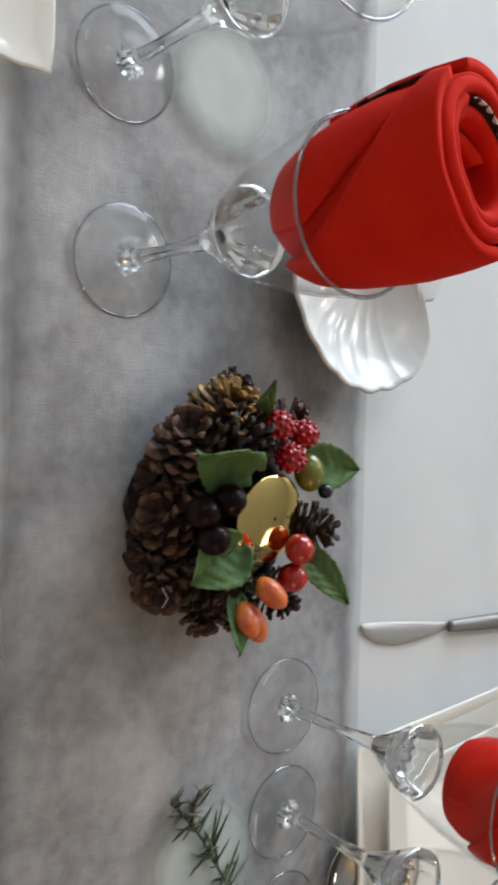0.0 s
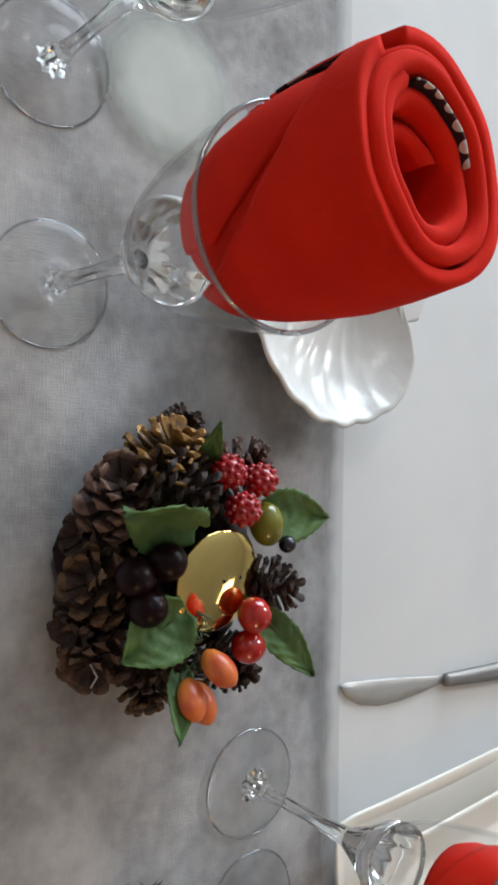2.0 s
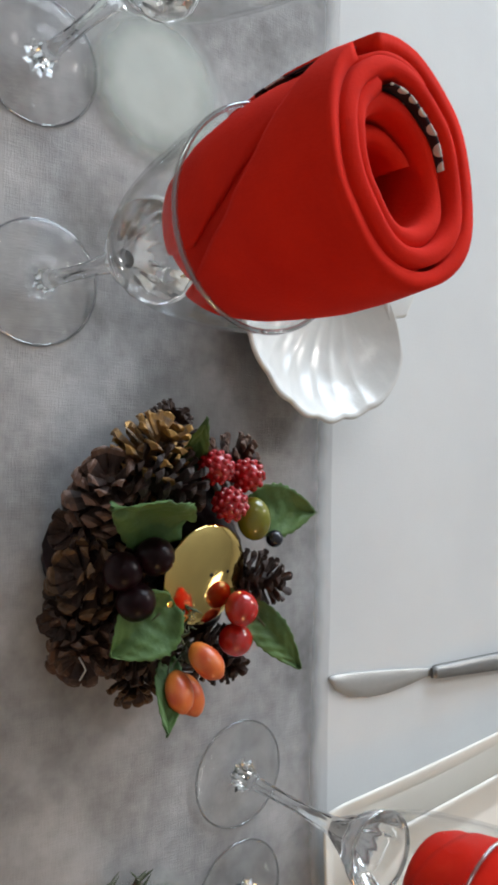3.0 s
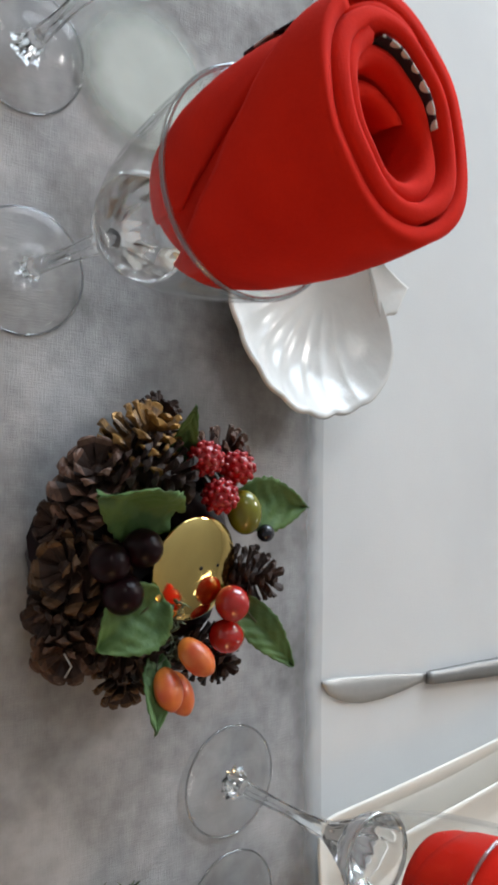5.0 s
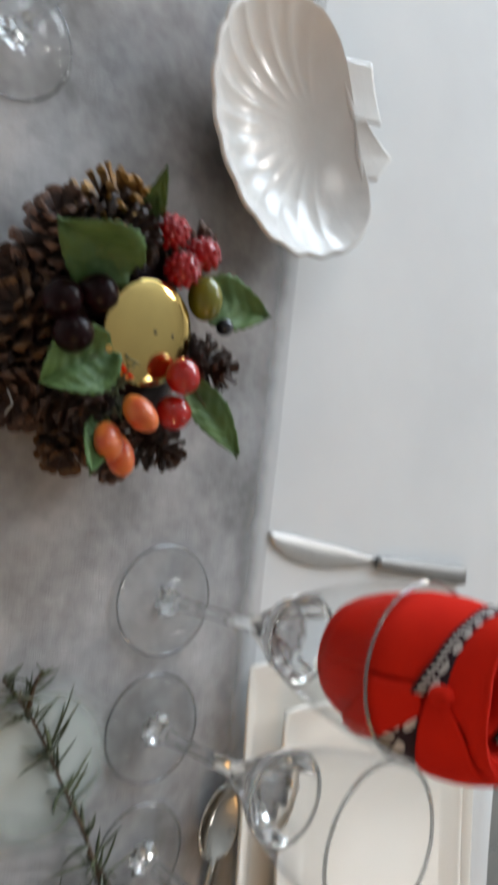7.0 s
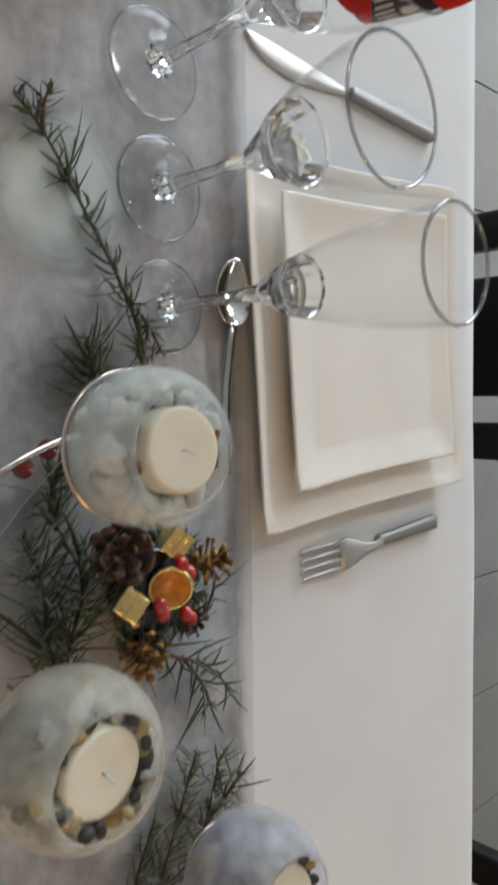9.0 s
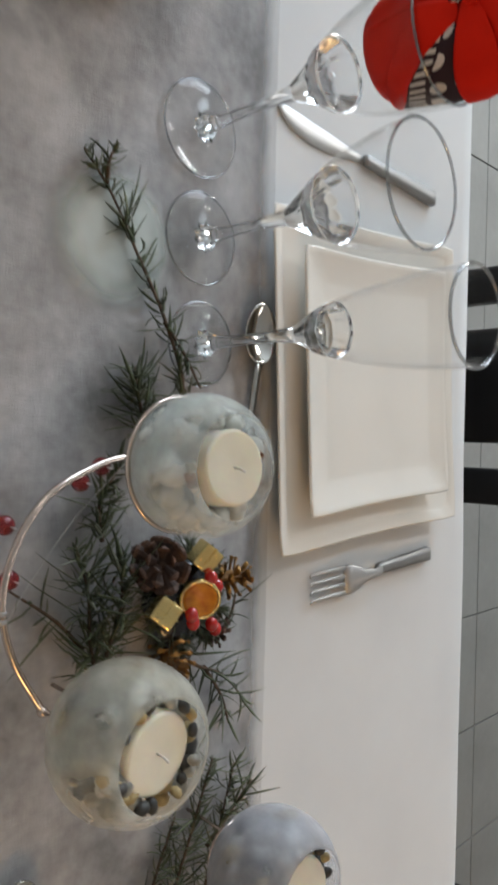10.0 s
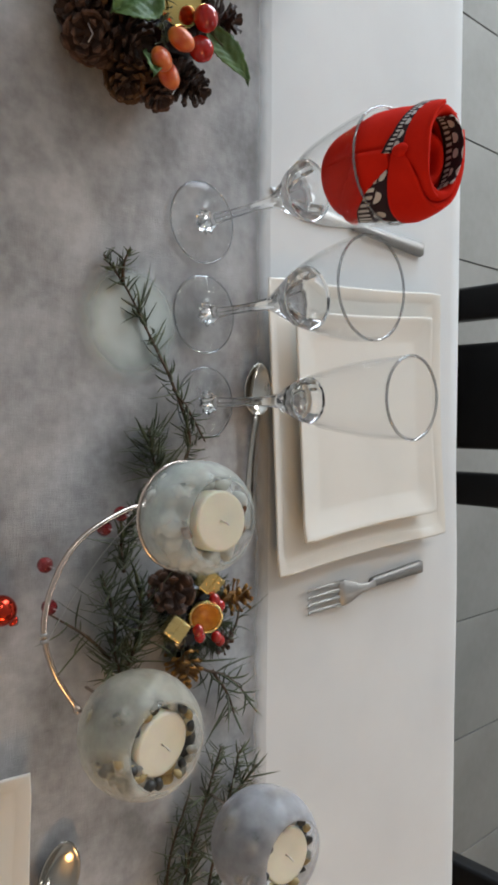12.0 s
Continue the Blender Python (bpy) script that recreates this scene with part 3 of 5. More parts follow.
def spoon(m):
    t = thing("dessert_spoon", m, "polished dessert spoon with warm reflections lying on the runner", "spoon", "dessert spoons")

    def bowl(u, v):
        a, r = 2 * math.pi * u, v
        egg = 1 + 0.12 * math.sin(a)
        x, y = 0.0158 * r * math.cos(a) * egg, 0.0215 * r * math.sin(a)
        return Vector((x, 0.022 + y, 0.0075 - 0.0065 * (1 - r * r)))

    b = grid(40, 12, bowl)
    bmesh.ops.remove_doubles(b, verts=b.verts, dist=1e-5)
    part("bowl", thicken(b, 0.0011), "polished", t)
    part("handle", bar([(0.042, -0.0035, 0.0035), (0.05, -0.0028, 0.0028), (0.08, -0.003, 0.003), (0.12, -0.0048, 0.0048), (0.133, -0.0052, 0.0052), (0.137, -0.0035, 0.0035)], 0.0022, lambda y: 0.006 - 0.0035 * abs(math.sin((y - 0.042) * 33))), "polished", t)
    return t


knife(pose(-0.043, 0.000, TOP + 0.0004, 0, 0, -3.0))
fork(pose(0.316, 0.046, TOP + 0.0004, 0, 0, 4.0))
spoon(pose(0.106, -0.019, TOP + 0.0028, 0, 0, -95))
spoon(pose(0.437, -0.196, TOP + 0.0028, 0, 0, -100))


# ---- glasses ----
def ring_tube(r, z, w, n=64):
    return tube([(r * math.cos(k * 2 * math.pi / n), r * math.sin(k * 2 * math.pi / n), z) for k in range(n + 1)], w, 8)


def glass(kind, x, y, label, group="", lean=0.0):
    """Stemmed glass: foot, faceted stem that flares into the thick cut bowl base, thin bowl with a bead rim."""
    P = {"wine": dict(foot=0.0312, base=0.0800, bowl=[(0.0050, 0.0), (0.0110, 0.0140), (0.0190, 0.0300), (0.0266, 0.0500), (0.0314, 0.0720), (0.0338, 0.0880), (0.0346, 0.0985)]),
         "small": dict(foot=0.0302, base=0.0750, bowl=[(0.0050, 0.0), (0.0115, 0.0150), (0.0190, 0.0300), (0.0262, 0.0490), (0.0308, 0.0690), (0.0324, 0.0800), (0.0328, 0.0895)]),
         "flute": dict(foot=0.0278, base=0.0830, bowl=[(0.0052, 0.0), (0.0100, 0.0110), (0.0150, 0.0250), (0.0196, 0.0450), (0.0228, 0.0660), (0.0246, 0.0860), (0.0255, 0.1110)])}[kind]
    t = thing(kind.replace("small", "wine").replace("wine", "wine_glass").replace("flute", "champagne_flute"), pose(x, y, TOP + 0.0027, 0, lean, 0), label, "glass", group)
    R, base = P["foot"], P["base"]
    foot = [(0, 0.0010), (R * 0.5, 0.0008), (R * 0.95, 0.0), (R, 0.0007), (R * 0.985, 0.0016), (R * 0.7, 0.0026), (R * 0.42, 0.0046), (0.0085, 0.0078), (0.0052, 0.013)]
    part("foot", lathe(foot, 64), "glass", t)
    part("foot_ring", ring_tube(R * 0.988, 0.0009, 0.00065), "rimglass", t, "bright rolled edge of the foot")
    # pressed rosette where the stem meets the foot
    part("rosette", lathe([(0, 0.0046), (0.0092, 0.0048), (0.0074, 0.0066), (0.0056, 0.0092), (0.0042, 0.0150), (0, 0.0152)], 20, lambda a, z: 1 + 0.12 * math.cos(10 * a)), "crystal", t, "faceted rosette at the stem's foot", smooth=False)
    stem = [(0.0048, 0.0140), (0.0038, 0.026), (0.0033, 0.042), (0.0034, base * 0.72), (0.0044, base * 0.90), (P["bowl"][0][0], base)]
    part("stem", lathe(stem, 9, twist=6), "crystal", t, "slim faceted glass stem", smooth=False)
    fine = smooth_path([(r, 0, base + z) for r, z in P["bowl"]], 6)
    zc = base + (0.036 if kind != "flute" else 0.029)
    low = [(p.x, p.z) for p in fine if p.z < zc]
    rc, zc = low[-1]
    # heavy base: cut flutes outside, a rounded hollow inside
    hollow = [(0.955, 0.0030), (0.90, 0.0064), (0.85, 0.0082), (0.77, 0.0112), (0.68, 0.0124), (0.52, 0.0146), (0.36, 0.0152), (0.18, 0.0162), (0, 0.0164)]
    solid = low + [(rc * k, zc - d) for k, d in hollow]
    lo_z = low[0][1]
    part("bowl_base", lathe(solid, 64, lambda a, z: 1 + 0.045 * math.cos(11 * a + 140 * (z - lo_z)) * math.sin(math.pi * min(1, max(0, (z - lo_z) / (zc - lo_z))))), "crystal", t, "thick swirled cut-glass base of the bowl")
    outer = [(rc, zc)] + [(p.x, p.z) for p in fine if p.z > zc + 1e-6]
    inner = [(r - 0.0011, z + 0.0003) for r, z in outer]
    part("bowl", lathe(outer + inner[::-1], 72), "glass", t, "thin clear bowl")
    part("rim", ring_tube(outer[-1][0] - 0.0005, outer[-1][1] + 0.0004, 0.0009, 72), "rimglass", t, "rounded glass rim")
    return t


glass("wine", 0.001, -0.0750, "large clear wine glass holding a red napkin", "napkin glasses")
glass("small", 0.0715, -0.0728, "empty clear wine glass with a faceted stem", "empty wine glasses")
glass("flute", 0.1400, -0.0711, "empty clear champagne flute with a faceted stem")
glass("wine", -0.2715, -0.2060, "large clear wine glass holding a red napkin", "napkin glasses", 3.4)
glass("wine", -0.3810, -0.2084, "empty clear wine glass with a faceted stem", "empty wine glasses", 4.2)


# ---- napkins rolled into the glasses ----
def between(table, x, col=1):
    """Linear steps through rows (x, value, ...)."""
    if x <= table[0][0]:
        return table[0][col]
    for p, q in zip(table, table[1:]):
        if x <= q[0]:
            k = (x - p[0]) / (q[0] - p[0])
            return p[col] * (1 - k) + q[col] * k
    return table[-1][col]


class Roll:
    """A cloth rolled into a cup: a bulging outer wall with a soft lip, coils inside it and layers laid round it."""

    def __init__(self, m, profile, squash, shift, lip, seed, label):
        self.profile, self.squash, self.shift, self.lip, self.seed = profile, squash, shift, lip, seed
        self.h = profile[-1][0]
        self.ob = part("napkin", self.wall(), "red", m=m)
        tagged(self.ob, label, "napkin", "rolled napkins")

    def at(self, a, z, push=0.0, k=1.0):
        """The point at angle a (degrees) and height z on the wall, moved out by push; k shrinks it towards the axis."""
        a = radians(a)
        up = max(0.0, min(1.0, (z / self.h - 0.50) / 0.50))
        r = between(self.profile, z) * k
        r *= 1 + 0.030 * noise.noise(Vector((math.cos(a) * 1.1, math.sin(a) * 1.1, z * 28 + self.seed))) * min(1, up * 2 + 0.25)
        r += push
        lift = (0.0030 * math.sin(a + self.lip) + 0.0012 * noise.noise(Vector((math.cos(a) * 1.6, math.sin(a) * 1.6, self.seed)))) * up
        return Vector((r * math.cos(a) + self.shift[0] * up, r * math.sin(a) * (1 - self.squash * up) + self.shift[1] * up, z + lift))

    def wall(self):
        h = self.h
        rows = [(0.0, -9e9)] + [(h * i / 22 * 0.985, 0.0) for i in range(23)]
        rows += [(h * 0.992, -0.0006), (h, -0.0024), (h * 0.996, -0.0040), (h * 0.978, -0.0052), (h * 0.93, -0.0056), (h * 0.80, -0.0058), (h * 0.55, -0.0062)]

        def f(u, v):
            z, push = rows[round(v * (len(rows) - 1))]
            if push < -1:
                return self.at(360 * u, 0.0015, 0, 0.45)
            return self.at(360 * u, z, push)
        bm = grid(97, len(rows), f)
        bmesh.ops.remove_doubles(bm, verts=bm.verts, dist=1e-6)
        bmesh.ops.holes_fill(bm, edges=[e for e in bm.edges if e.is_boundary], sides=0)
        bmesh.ops.recalc_face_normals(bm, faces=bm.faces)
        return bm

    def coil(self, start, turns, k0, k1, drop0, drop1):
        """The rest of the cloth wound inside the wall, sinking towards the middle."""
        def f(u, v):
            a, k = start + 360 * turns * u, k0 + (k1 - k0) * u
            top = self.h - drop0 - (drop1 - drop0) * u
            w = abs(v - 0.5) * 2
            side = 1 if v > 0.5 else -1
            z = top - 0.034 * w ** 1.4
            return self.at(a, max(z, self.h * 0.35), side * (0.0032 - 0.0032 * max(0, 1 - w * 5) ** 2), k)
        part("coil", grid(130, 31, f), "red", self.ob)

    def layer(self, name, mat, rows, push, thick, label="", rep=1.0, edge=0.0):
        """A piece of cloth laid on the wall: rows of (angle, low, high)."""
        a0, a1 = rows[0][0], rows[-1][0]
        nu = max(16, int(abs(a1 - a0) / 4))

        def f(u, v):
            a = a0 + (a1 - a0) * u
            lo, hi = between(rows, a, 1), between(rows, a, 2)
            z = min(lo + (hi - lo) * v, self.h * 1.03)
            swell = edge * math.sin(math.pi * v) * math.sin(math.pi * u) ** 0.5
            return self.at(a, min(z, self.h), push + swell) + Vector((0, 0, max(0, z - self.h)))
        bm = grid(nu, 16, f)
        uvl = bm.loops.layers.uv.active
        for fc in bm.faces:
            for lo in fc.loops:
                lo[uvl].uv.x *= rep
        bmesh.ops.recalc_face_normals(bm, faces=bm.faces)
        bmesh.ops.solidify(bm, geom=bm.faces[:], thickness=thick)
        return part(name, bm, mat, self.ob, label)


RIBBON = "dark ribbon with cream woven figures"
# the rose-like roll, wrapped once more by the cloth's outer end
rose = Roll(pose(-0.2635, -0.2040, 0.8920, 0, -1.0, 0), [(0, 0.0130), (0.006, 0.0185), (0.014, 0.0230), (0.030, 0.0264), (0.048, 0.0280), (0.060, 0.0292), (0.074, 0.0290), (0.090, 0.0274)], 0.06, (-0.0010, 0.0044), 2.4, 1.3,
            "red cloth napkin rolled like a rose inside a glass")
rose.layer("outer_fold", "red", [(-138, 0.0830, 0.0895), (-112, 0.0765, 0.0895), (-88, 0.0670, 0.0895), (-70, 0.0560, 0.0893), (-56, 0.0420, 0.0893), (-40, 0.0240, 0.089), (-24, 0.004, 0.089), (150, 0.004, 0.089), (200, 0.03, 0.089)], 0.0056, 0.0044, edge=0.0010)
rose.layer("inner_fold", "red", [(-205, 0.010, 0.0885), (-165, 0.008, 0.0890), (-140, 0.006, 0.0870), (-112, 0.005, 0.0700), (-92, 0.004, 0.0600), (-76, 0.004, 0.0480), (-60, 0.004, 0.0300)], 0.0010, 0.0018, edge=0.0016)
rose.layer("trim", "ribbon", [(-176, 0.046, 0.0840), (-160, 0.044, 0.0820), (-148, 0.050, 0.0790)], 0.0040, 0.0006, RIBBON, 5)
rose.layer("trim", "ribbon", [(100, 0.074, 0.0885), (130, 0.072, 0.0890), (192, 0.075, 0.0885)], -0.0066, 0.0006, RIBBON, 11)
rose.coil(-150, 1.25, 0.76, 0.60, 0.0005, 0.005)
rose.coil(110, 0.95, 0.42, 0.26, 0.007, 0.018)

# the flatter roll whose folded corners show the woven border
collar = Roll(pose(0.0015, -0.0745, 0.896, 0, 0, 0), [(0, 0.0226), (0.006, 0.0254), (0.035, 0.0296), (0.049, 0.0300), (0.062, 0.0282), (0.073, 0.0262)], 0.44, (0.0, 0.0005), -0.6, 5.1,
              "red cloth napkin rolled with folded corners and a patterned border")
collar.layer("upper_fold", "red", [(-168, 0.065, 0.0745), (-120, 0.062, 0.0750), (-88, 0.0595, 0.0750), (-64, 0.0680, 0.0750), (-20, 0.0700, 0.0745)], 0.0022, 0.0022, edge=0.0016)
collar.layer("front_fold", "red", [(-88, 0.057, 0.0605), (-76, 0.055, 0.0655), (-56, 0.052, 0.0690), (-27, 0.047, 0.0700), (10, 0.042, 0.0715), (60, 0.034, 0.0725), (120, 0.026, 0.072)], 0.0046, 0.0036, edge=0.0014)
collar.layer("side_fold", "red", [(-90, 0.036, 0.053), (-74, 0.028, 0.055), (-62, 0.022, 0.046), (-48, 0.015, 0.035), (-29, 0.009, 0.022), (0, 0.004, 0.011), (14, 0.002, 0.005)], 0.0026, 0.0028, edge=0.0014)
collar.layer("back_fold", "red", [(-215, 0.016, 0.0725), (-170, 0.014, 0.064), (-120, 0.006, 0.0600), (-92, 0.004, 0.052)], 0.0010, 0.0014, edge=0.0008)
collar.layer("trim", "ribbon", [(-172, 0.0625, 0.0720), (-140, 0.0600, 0.0670), (-108, 0.0560, 0.0645), (-86, 0.0500, 0.0610)], 0.0028, 0.0006, RIBBON, 12)
collar.layer("trim", "ribbon", [(-70, 0.044, 0.056), (-45, 0.030, 0.054), (-29, 0.018, 0.051), (0, 0.007, 0.046), (34, 0.003, 0.040)], 0.0024, 0.0006, RIBBON, 8)
collar.layer("trim", "ribbon", [(28, 0.062, 0.0755), (80, 0.060, 0.0765), (130, 0.061, 0.0765), (176, 0.064, 0.0750)], -0.0066, 0.0006, RIBBON, 9)
part("knot", ball(0.0040, 1.0, 0.8, 1.2, 3, 0.25, 3), "red", collar.ob, m=Matrix.Translation(collar.at(-87, 0.0605, 0.0042)))
collar.coil(-120, 1.6, 0.60, 0.22, 0.004, 0.016)


# ---- the shell dish ----
def shell_dish():
    t = thing("shell_dish", pose(-0.288, -0.038, TOP + 0.001, 0, 0, 17), "glossy white porcelain scallop shell dish", "dish")
    flutes = 20
    hinge = Vector((-0.008, 0.036))

    def rim(a):
        c, s = math.cos(a), math.sin(a)
        p = 2.0 / 2.2
        return Vector((0.0790 * math.copysign(abs(c) ** p, c), (0.0700 if s < 0 else 0.0560 + 0.0100 * max(0, c)) * math.copysign(abs(s) ** p, s)))

    def f(u, v):
        # flutes fan out from the hinge to a scalloped lip, shallow and widest at the far side
        a = 2 * math.pi * u + math.pi / 2
        q = rim(a)
        fade = max(0.0, min(1.0, (0.55 - math.sin(a)) * 1.6))
        fan = math.atan2(q.x - hinge.x, hinge.y - q.y)
        rib = abs(math.sin(flutes * fan * 0.72)) * 2 - 1.1
        edge = 1 + 0.013 * rib * fade * v ** 3
        x, y = hinge.x * (1 - v) + q.x * v * edge, hinge.y * (1 - v) + q.y * v * edge
        far = math.hypot(x / 0.079, (y + 0.004) / 0.066)
        z = 0.0042 + 0.0295 * min(far, 1.05) ** 2.8 - 0.0008 * rib * fade * min(1, max(0, v - 0.25) * 2)
        z += 0.0009 * noise.noise(Vector((x * 90, y * 90, 2))) * max(0, x / 0.08)
        return Vector((x, y, z))

    bm = grid(301, 34, f)
    bmesh.ops.remove_doubles(bm, verts=bm.verts, dist=1e-5)
    bmesh.ops.recalc_face_normals(bm, faces=bm.faces)
    part("bowl", thicken(bm, 0.0026), "shell", t)

    # a square ear and a pointed ear beside the hinge
    def square_ear(u, v):
        return Vector((-0.0495 + 0.0375 * u + 0.002 * v, 0.0435 + 0.0075 * u + (0.0275 - 0.004 * u) * v, 0.0300 + 0.0035 * v - 0.0012 * math.sin(u * math.pi)))

    def pointed_ear(u, v):
        tip = 1 - abs(u - 0.62) / 0.62
        return Vector((-0.011 + 0.038 * u, 0.0515 + (0.006 + 0.023 * max(0, tip) ** 1.3) * v, 0.0305 + 0.004 * v))
    for f2 in (square_ear, pointed_ear):
        part("ear", thicken(grid(22, 14, f2), 0.0030), "shell", t)
    part("foot_ring", lathe([(0.026, 0.0), (0.029, 0.0), (0.031, 0.007), (0.024, 0.006)], 40, close=True), "shell", t)
    # moulded barnacles and a few raised seams at one end
    rnd = random.Random(8)
    for k in range(26):
        x, y = 0.044 + 0.026 * rnd.random(), 0.030 - 0.052 * rnd.random()
        far = math.hypot(x / 0.079, (y + 0.004) / 0.066)
        if far > 0.97:
            continue
        part("barnacle", ball(0.0012 + 0.0012 * rnd.random(), 1.3, 1, 0.55, 2, 0.25, k), "shell", t, m=pose(x, y, 0.0040 + 0.0295 * far ** 2.8, 0, 0, 60 * k))
    return t


shell_dish()


# ---- pine cones, leaves and fruit ----
def cone_mesh(length, radius, count=52, seed=0):
    """Open pine cone along +z: broad woody scales with thick rounded tips on a spiral round a core."""
    rnd = random.Random(seed)
    bm = bmesh.new()
    for k in range(count):
        t = (k + 0.5) / count
        a = k * 2.39996 + rnd.uniform(-0.12, 0.12)
        prof = math.sin(math.pi * min(1, 0.16 + 0.80 * t)) ** 0.7
        lift = radians(-6 + 58 * t ** 1.9 + rnd.uniform(-8, 8))
        L, W = radius * (0.52 + 0.50 * prof) * rnd.uniform(0.86, 1.10), radius * (0.30 + 0.27 * prof) * rnd.uniform(0.85, 1.1)
        root = Vector((0, 0, length * (0.10 + 0.72 * t)))
        out, side = Vector((math.cos(a), math.sin(a), 0)), Vector((-math.sin(a), math.cos(a), 0))
        d = out * math.cos(lift) + Vector((0, 0, math.sin(lift)))
        nrm = d.cross(side) * -1
        if nrm.z < 0:
            nrm = -nrm
        rows = []
        for s, w, cup, th in ((0.12, 0.30, 0.0, 0.04), (0.50, 0.60, 0.0, 0.04), (0.80, 0.92, 0.03, 0.07), (0.94, 0.80, 0.08, 0.13), (1.0, 0.42, 0.06, 0.13)):
            c = root + d * L * s + nrm * L * cup
            h = side * W * w * 0.5
            rows.append([bm.verts.new(p) for p in (c - h, c - h * 0.35 + nrm * L * 0.05, c + h * 0.35 + nrm * L * 0.05, c + h, c - nrm * L * th)])
        for q, (r0, r1) in enumerate(zip(rows, rows[1:])):
            for i in range(5):
                j = (i + 1) % 5
                bm.faces.new((r0[i], r0[j], r1[j], r1[i])).material_index = int(q >= 2)
        bm.faces.new(rows[-1]).material_index = 1
    core = lathe([(0, 0), (radius * 0.35, length * 0.1), (radius * 0.4, length * 0.5), (radius * 0.12, length * 0.9), (0, length * 0.92)], 10)
    bm = merge(bm, core)
    bmesh.ops.recalc_face_normals(bm, faces=bm.faces)
    return bm


def aim(place, direction, spin=0.0):
    q = Vector(direction).normalized().to_track_quat("Z", "Y").to_matrix().to_4x4()
    return Matrix.Translation(place) @ q @ pose(0, 0, 0, 0, 0, spin)


def leaf_mesh(length, width, curl, seed):
    """Leaf along +x: pointed, with a sunk midrib, veins and a finely toothed edge."""
    def f(u, v):
        w = width * math.sin(math.pi * min(1, u * 0.94 + 0.06)) ** 0.72 * (1 - 0.45 * u) * 1.35
        e = (v - 0.5) * 2
        w *= 1 + (0.05 * math.sin(u * 60) if abs(e) > 0.95 else 0)
        vein = 0.0006 * math.cos((u * 9 + abs(e) * 2.2) * 2 * math.pi / 1.6)
        z = curl * length * (0.35 * math.sin(u * 2.4) - 0.55 * u * u) + 0.16 * width * abs(e) + vein * (1 - abs(e) * 0.3) + 0.10 * width * noise.noise(Vector((u * 3, e * 2, seed)))
        return Vector((length * u, e * w * 0.5, z))
    return thicken(grid(28, 13, f), 0.0005)


def leaf_between(parent, a, b, width, curl, seed, up=(0, -0.35, 1), o=Vector((0, 0, 0))):
    a, b = Vector(a), Vector(b)
    x = (b - a).normalized()
    y = Vector(up).cross(x).normalized()
    z = x.cross(y)
    m = Matrix((x, y, z)).transposed().to_4x4()
    m.translation = a - o
    lf = part("leaf", leaf_mesh((b - a).length, width, curl, seed), "leaf", parent, m=m)
    part("midrib", tube([(0.001, 0, 0.0004 + curl * 0.001), ((b - a).length * 0.35, 0, (b - a).length * curl * (0.35 * math.sin(0.84) - 0.067) + 0.0004)], 0.0006, 6), "needle", lf)
    return lf


def raspberry(r, seed):
    bm = ball(r * 0.88, 1, 1, 1.1, 2)
    for k in range(46):
        z = 1 - 2 * (k + 0.5) / 46
        a = k * 2.39996
        q = math.sqrt(1 - z * z)
        b = bmesh.new()
        bmesh.ops.create_icosphere(b, subdivisions=1, radius=r * 0.21)
        bmesh.ops.translate(b, verts=b.verts, vec=Vector((q * math.cos(a), q * math.sin(a), z * 1.1)) * r * 0.84)
        bm = merge(bm, b)
    return bm


